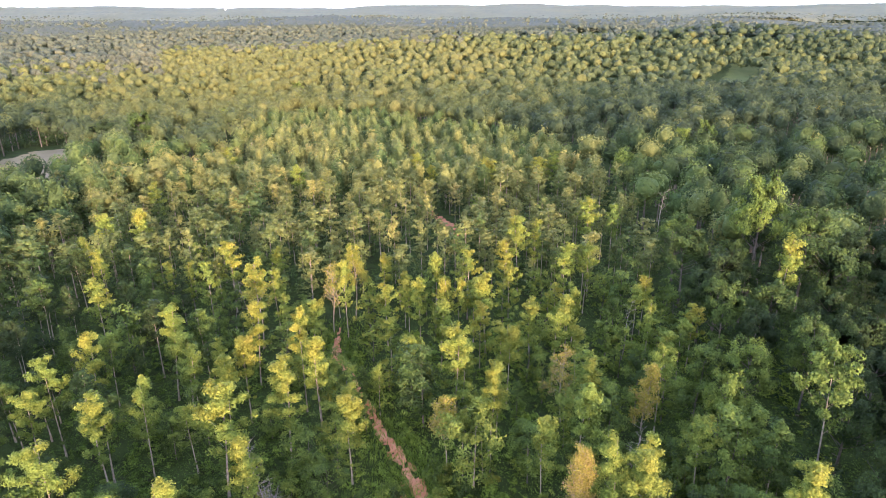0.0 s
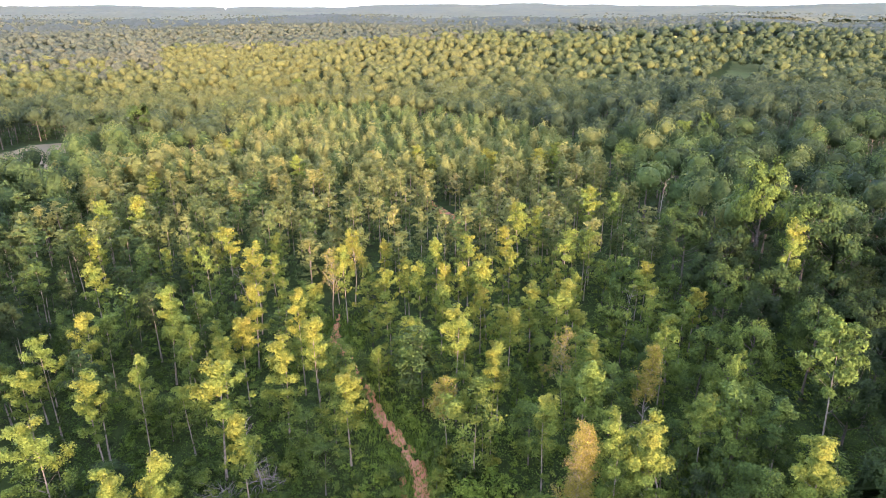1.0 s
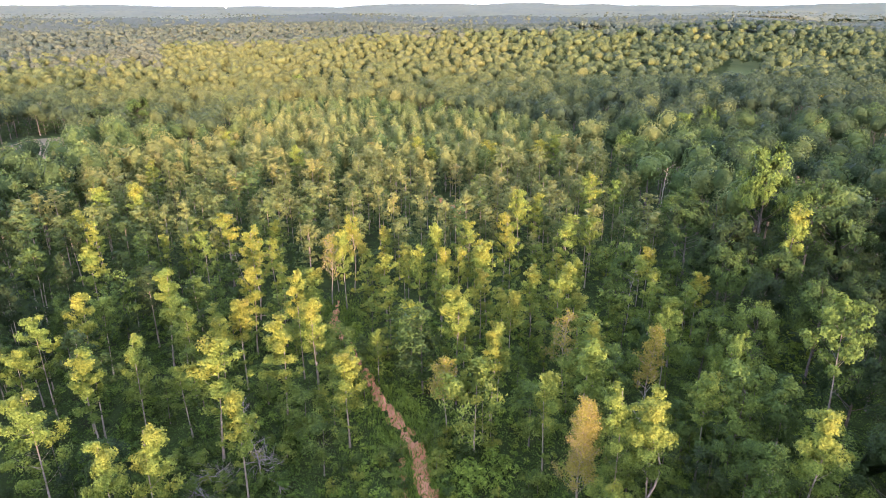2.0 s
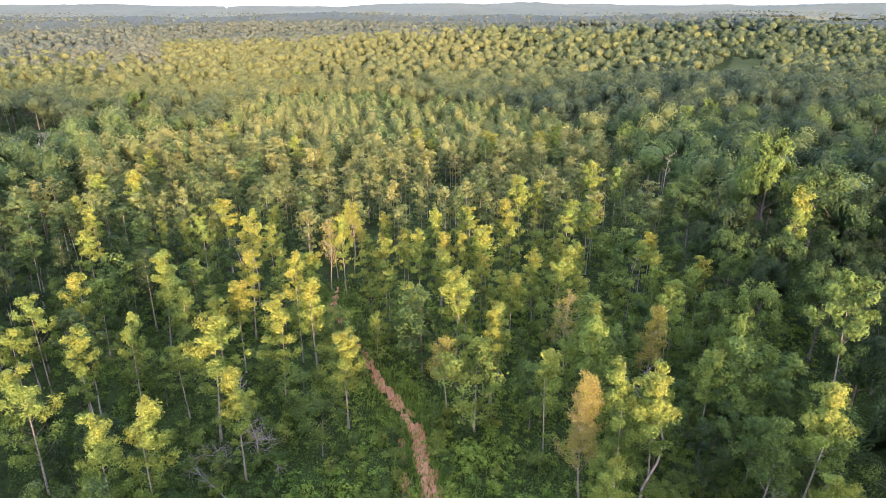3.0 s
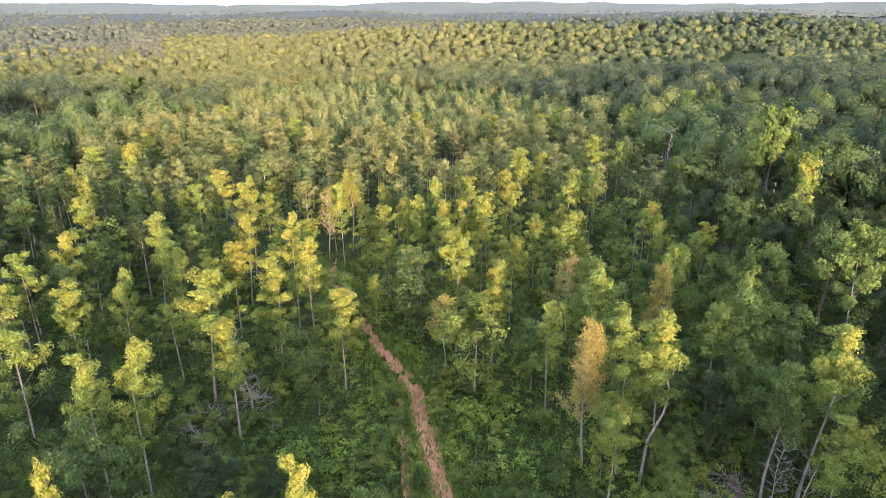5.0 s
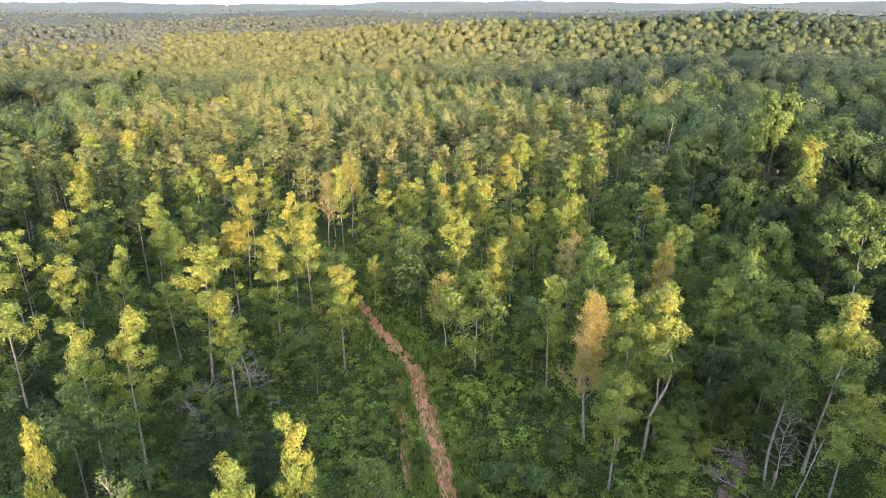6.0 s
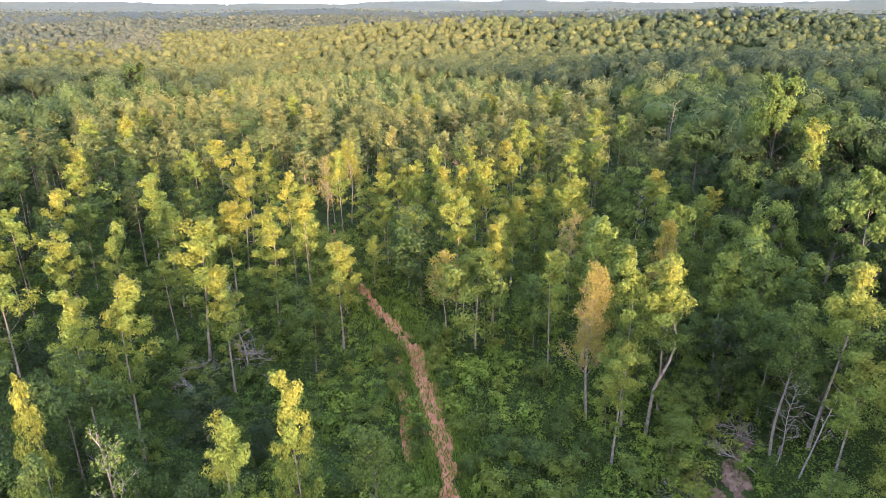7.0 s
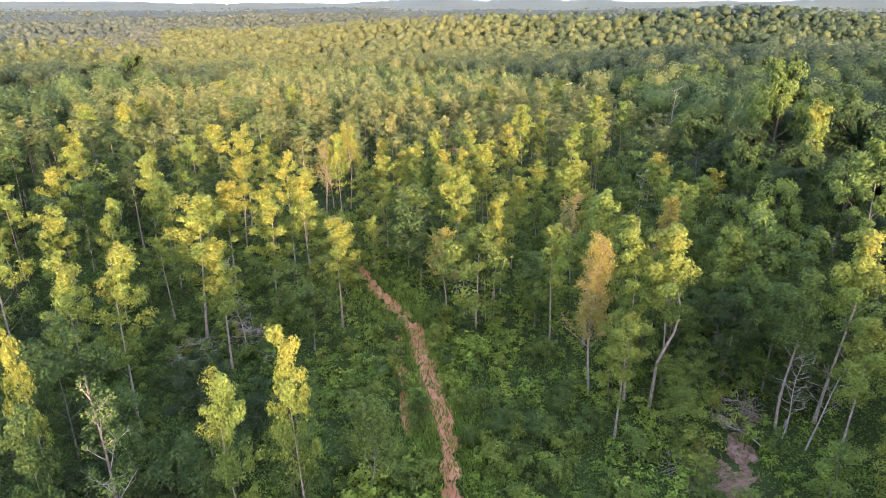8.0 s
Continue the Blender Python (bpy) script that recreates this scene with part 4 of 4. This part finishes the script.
for x, y in scatter(13.8, 720, 1570, 0.72, 10):
    if clear_of_fields(x, y):
        farther.append((x, y, RAND.uniform(11, 18), RAND.uniform(1.1, 1.6), tone_at(x, y, False)))
FAR_FIELD = [(760, 2120), (980, 2080), (1240, 1990), (1600, 1900)]
for x, y in scatter(33.0, 1560, 2700, 0.72, 10):
    if near_line(x, y, FAR_FIELD) > 62:
        distance.append((x, y, RAND.uniform(14, 20), RAND.uniform(1.0, 1.5), float(np.clip(0.4 + RAND.normal() * 0.22, 0, 1))))
# low growth along the edges of the far clearings
for x, y in scatter(8.0, 780, 1330, 0.30, 0):
    if x > 0 and (29 < near_line(x, y, [(92, 800), (98, 880), (106, 980)]) < 44 or 30 < near_line(x, y, [(236, 985), (244, 1065), (251, 1160)]) < 46):
        farther.append((x, y, RAND.uniform(6, 10), RAND.uniform(1.1, 1.6), 0.3))
for x, y in scatter(15.0, 1780, 2280, 0.72, 10):
    if x > 600 and 60 < near_line(x, y, FAR_FIELD) < 96:
        distance.append((x, y, RAND.uniform(9, 15), RAND.uniform(1.1, 1.6), 0.35))
# unseen oaks added behind and beside the camera to cast shade on the stand
behind = [(x, -y, RAND.uniform(17.7, 20.2), RAND.uniform(0.9, 1.1), 0.25) for x, y in scatter(7.5, 14, 100, 0.2, 60)]
behind += [(x, y, RAND.uniform(17.7, 20.2), 0.9, 0.2) for x in range(33, 98, 8) for y in range(-40, 24, 8)]

woodland("poplar_wood", [s for s in poplars if s[1] < 165], wood_shapes("open", 12, 10, 0.42, 50, 0.45), leaf_woods, "young poplar wood in yellow and green leaf", sunlit_top=0.16)
woodland("poplar_wood", [s for s in poplars if s[1] >= 165], wood_shapes("poplar", 12, 210, 0.60, 60, 0.5, level=2, rough=0.08, inner=0.78), leaf_woods, "young poplar wood in golden leaf, further off", sunlit_top=0.16)
woodland("oak_wood", [s for s in oaks if s[1] < 215], wood_shapes("oak", 12, 560, 0.62, 70, 0.5, level=2, inner=0.72), leaf_woods, "old oak wood with dark rounded crowns")
woodland("oak_wood", [s for s in oaks if s[1] >= 215], wood_shapes("oak", 12, 300, 0.80, 80, 0.5, level=2, inner=0.70), leaf_mid_haze, "old oak wood with rounded crowns beyond the poplars")
woodland("sapling_wood", saplings, wood_shapes("broad", 8, 3.6, 0.72, 170), leaf_woods, "young green trees under the poplars", stems=False)


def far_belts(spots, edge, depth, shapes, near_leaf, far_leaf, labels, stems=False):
    """Haze put into leaf colour: two shades mixed over a stretch, sooner in the valley than on the rise."""
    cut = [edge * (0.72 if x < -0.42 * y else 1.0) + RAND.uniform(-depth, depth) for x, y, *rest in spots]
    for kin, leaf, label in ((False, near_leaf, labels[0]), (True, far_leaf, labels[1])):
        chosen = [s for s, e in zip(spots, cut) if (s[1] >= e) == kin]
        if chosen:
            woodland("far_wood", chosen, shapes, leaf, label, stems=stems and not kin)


far_belts([s for s in far if s[1] < 470], 830, 120, wood_shapes("oak", 12, 150, 1.05, 90, 0.5, lobes=16, level=2, inner=0.78), leaf_mid_haze, leaf_far_haze, ("mixed wood in olive leaf, sunlit gold put into the colour", "far mixed wood, its olive leaf colour paled for haze"), True)
far_belts([s for s in far if s[1] >= 470], 830, 120, wood_shapes("oak", 12, 44, 1.5, 95, 0.45, lobes=14, level=2, inner=0.92), leaf_mid_haze, leaf_far_haze, ("mixed wood on the rise in olive leaf, sunlit gold put into the colour", "far mixed wood on the rise, its olive leaf colour paled for haze"))
far_belts([s for s in farther if s[1] < 900], 830, 120, wood_shapes("oak", 10, 12, 1.9, 130, 0.4, lobes=12, level=2, rough=0.08, inner=0.95), leaf_mid_haze, leaf_far_haze, ("mixed wood along the crest of the rise", "distant mixed wood behind the rise"))
far_belts([s for s in farther if s[1] >= 900], 1150, 200, wood_shapes("oak", 8, 0, 2.9, 140, lobes=12, level=2, rough=0.1), leaf_far_haze, leaf_haze, ("distant mixed wood", "distant wood, its leaf colour greyed for haze"))
woodland("far_wood", distance, wood_shapes("oak", 8, 0, 5.3, 150, lobes=8, level=1, rough=0.1), leaf_haze, "woods on the far slopes, haze put into their grey-green colour", stems=False)


def canopy(name, r0, r1, rings, material, label):
    """The closed roof of woods so far off that no tree can be told: a rough sheet over the land, open at the field."""
    r = r0 * (r1 / r0) ** np.linspace(0, 1, rings)
    a = np.linspace(-0.72, 0.72, 420)
    x, y = r[:, None] * np.sin(a), r[:, None] * np.cos(a)
    low = np.array([[noise.noise(Vector((p * 0.006, q * 0.006, 2.0))) for p, q in zip(u, v)] for u, v in zip(x, y)])
    rng = np.random.default_rng(rings)
    z = height(x, y) + 11.0 + rng.uniform(0, 1, x.shape) ** 2 * 5.0 + low * 4.0
    z[0] -= 9.0
    tone = np.clip(0.45 + low * 0.5 + rng.normal(size=x.shape) * 0.12, 0, 1)
    n = len(a)
    i, j = np.meshgrid(np.arange(rings - 1), np.arange(n - 1), indexing="ij")
    q = np.stack([i * n + j, i * n + j + 1, (i + 1) * n + j + 1, (i + 1) * n + j], -1).reshape(-1, 4)
    v = np.stack([x, y, z], -1).reshape(-1, 3)
    keep = np.array([c[1] > 2500 or near_line(c[0], c[1], FAR_FIELD) > 72 for c in v[q].mean(1)])
    q = q[keep]
    tagged(new(name, mesh_of(name, v, q, material, tone.ravel())), label, "woods", kind="stuff")


# both sheets are paled for haze through their leaf colour
canopy("far_canopy", 1480, 2400, 44, leaf_haze, "closed roof of woods on the far slopes, haze put into its grey-green colour")
canopy("far_canopy", 2380, 5600, 60, leaf_distance_haze, "closed roof of woods on the far ridges, haze put into its pale colour")
woodland("shade_wood", behind, wood_shapes("oak", 4, 420, 0.6, 120, 0.5, level=2, inner=0.72), leaf_woods, "unseen oak wood added behind the camera to shade the clearing")


# ---- low growth on the forest floor ----
def undergrowth():
    rng = np.random.default_rng(8)
    x, y = rng.uniform(-80, 80, 120000), rng.uniform(20, 125, 120000)
    keep = (np.abs(x) < 0.72 * y + 6) & (rng.random(120000) < np.clip(1.1 - y / 95, 0.1, 1))
    x, y = x[keep], y[keep]
    gap = np.array([near_line(a, b, TRAIL[:12]) for a, b in zip(x, y)])
    thin = np.array([in_oval(a, b, 20.3, 36.5, 2.2, 5) or in_oval(a, b, -3.6, 49, 1.0, 8) for a, b in zip(x, y)])
    keep = (gap > 1.25 + rng.normal(size=len(x)) * 0.4) & ~(thin & (rng.random(len(x)) < 0.7))
    x, y = x[keep], y[keep]
    patch = np.array([noise.noise(Vector((a * 0.2, b * 0.2, 1.0))) for a, b in zip(x, y)])
    centre = []
    tone = []
    for a, b, p in zip(x, y, patch):
        n = 9
        c = rng.normal(size=(n, 3)) * (0.34, 0.34, 0.10) + (a, b, 0.14 + max(0, p) * 0.3)
        centre.append(c)
        # lower tone left of x = -13: the dark gaps there put into leaf colour
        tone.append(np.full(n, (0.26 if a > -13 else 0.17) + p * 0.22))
    c = np.concatenate(centre)
    c[:, 2] = np.abs(c[:, 2]) + height(c[:, 0], c[:, 1])
    v, f = leaves(rng, c, 0.17, np.array((0, 0, 0.6)), 3)
    t = np.repeat(np.concatenate(tone) + rng.normal(size=len(c)) * 0.05, 3)
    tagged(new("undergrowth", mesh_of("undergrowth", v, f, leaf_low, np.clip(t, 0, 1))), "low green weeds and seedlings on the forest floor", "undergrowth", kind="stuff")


def grass():
    """Tufts of grass beside and on the trail."""
    rng = np.random.default_rng(18)
    n = 22000
    s = rng.uniform(0, 11, n)
    k = s.astype(int)
    line = np.array(TRAIL)
    p = line[k] + (line[np.minimum(k + 1, len(line) - 1)] - line[k]) * (s - k)[:, None] + rng.normal(size=(n, 2)) * 2.0
    gap = np.array([near_line(a, b, TRAIL[:12]) for a, b in p])
    p = p[(gap > 0.7) | (rng.random(n) < 0.30)]
    n = len(p)
    z = height(p[:, 0], p[:, 1])
    a = rng.uniform(0, 6.28, n)
    d = np.stack([np.cos(a), np.sin(a)], 1)
    h = rng.uniform(0.2, 0.55, n)
    lean = rng.normal(size=(n, 2)) * 0.18
    v = np.zeros((n, 4, 3))
    v[:, 0, :2], v[:, 1, :2] = p - d * 0.05, p + d * 0.05
    v[:, 2, :2], v[:, 3, :2] = p + d * 0.03 + lean, p - d * 0.01 + lean
    v[:, :2, 2], v[:, 2:, 2] = (z - 0.02)[:, None], (z + h)[:, None]
    t = np.repeat(rng.uniform(0.3, 0.5, n), 4)
    tagged(new("grass", mesh_of("grass", v.reshape(-1, 3), np.arange(4 * n).reshape(-1, 4), leaf_low, t)), "tufts of grass along the trail", "grass", kind="stuff")


undergrowth()
grass()
brush = []
for x, y in scatter(1.5, 26, 92, 0.68, 3):
    if near_line(x, y, TRAIL[:12]) < 1.15 or in_oval(x, y, 20.5, 36.5, 2.0, 4.5) or in_oval(x, y, -3.6, 48, 0.7, 7) or not (open_ground(x, y) or RAND.random() < 0.75):
        continue
    p = noise.noise(Vector((x * 0.16, y * 0.16, 5.0)))
    # brush left of x = -13 is toned down too, as shaded gaps
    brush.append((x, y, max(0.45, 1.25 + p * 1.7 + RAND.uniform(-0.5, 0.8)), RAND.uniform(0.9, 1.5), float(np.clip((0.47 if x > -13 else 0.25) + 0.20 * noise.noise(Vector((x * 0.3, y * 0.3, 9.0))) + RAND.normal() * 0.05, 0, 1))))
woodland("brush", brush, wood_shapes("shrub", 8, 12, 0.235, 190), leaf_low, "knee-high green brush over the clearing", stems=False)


# ---- far buildings ----
def box(x0, x1, y0, y1, z0, z1):
    v = [(x, y, z) for z in (z0, z1) for x, y in ((x0, y0), (x1, y0), (x1, y1), (x0, y1))]
    return np.array(v, float), np.array([(3, 2, 1, 0), (4, 5, 6, 7), (0, 1, 5, 4), (1, 2, 6, 5), (2, 3, 7, 6), (3, 0, 4, 7)])


def house(x, y, long, deep, eave, ridge, wall, turn, name, label):
    root = tagged(new(name), label, "building")
    root.matrix_basis = pose(x, y, float(height(x, y)), 0, 0, turn)
    a, b = long / 2, deep / 2
    part("wall", mesh_of("wall", *box(-a, a, -b, b, -1, eave), wall), root)
    v = np.array([(-a - 0.5, -b - 0.5, eave), (a + 0.5, -b - 0.5, eave), (a + 0.5, b + 0.5, eave), (-a - 0.5, b + 0.5, eave), (-a - 0.5, 0, ridge), (a + 0.5, 0, ridge)], float)
    me = bpy.data.meshes.new("roof")
    me.from_pydata([tuple(q) for q in v], [], [(0, 1, 5, 4), (2, 3, 4, 5), (0, 4, 3), (1, 2, 5), (3, 2, 1, 0)])
    me.materials.append(roof_metal)
    part("roof", me, root)
    part("door", mesh_of("door", *box(-0.6, 0.6, -b - 0.06, -b, 0, 2.1), roof_metal), root)
    for i in range(max(2, int(long / 4))):
        c = -a + (i + 0.5) * long / max(2, int(long / 4))
        if abs(c) > 1.4:
            part("window", mesh_of("window", *box(c - 0.6, c + 0.6, -b - 0.05, -b, 1, 2.3), glass_dark), root)


house(100, 945, 15, 9, 3.5, 6.5, white_paint, 8, "barn", "long white barn at the edge of a field")
house(236, 1120, 16, 10, 4, 8, white_paint, -6, "farmhouse", "white farmhouse in a pale yard")
house(266, 1126, 14, 9, 4, 7, white_paint, 12, "farmhouse", "white farmhouse beside the woods")
house(980, 1990, 24, 12, 5, 9, white_paint, 4, "barn", "white barn on the far slope")
house(1180, 1960, 22, 12, 5, 9, brick_wall, -10, "farmhouse", "brick farmhouse on the far slope")


def water_tower(x, y):
    z = float(height(x, y))
    root = tagged(new("water_tower"), "white water tower above the far woods", "tower")
    root.location, root.scale = (x, y, z - 4), (0.62, 0.62, 0.62)
    part("column", mesh_of("column", *tube([(0, 0, -1), (0, 0, 4), (0, 0, 30), (0, 0, 34)], [4, 2.4, 2.2, 3], 16), white_paint), root)
    s = np.linspace(-1, 1, 12)
    line = np.stack([0 * s, 0 * s, 41 + s * 8], 1)
    part("tank", mesh_of("tank", *tube(line, 11 * np.sqrt(np.maximum(0.01, 1 - s * s)), 20), white_paint), root)


water_tower(-1228, 3900)
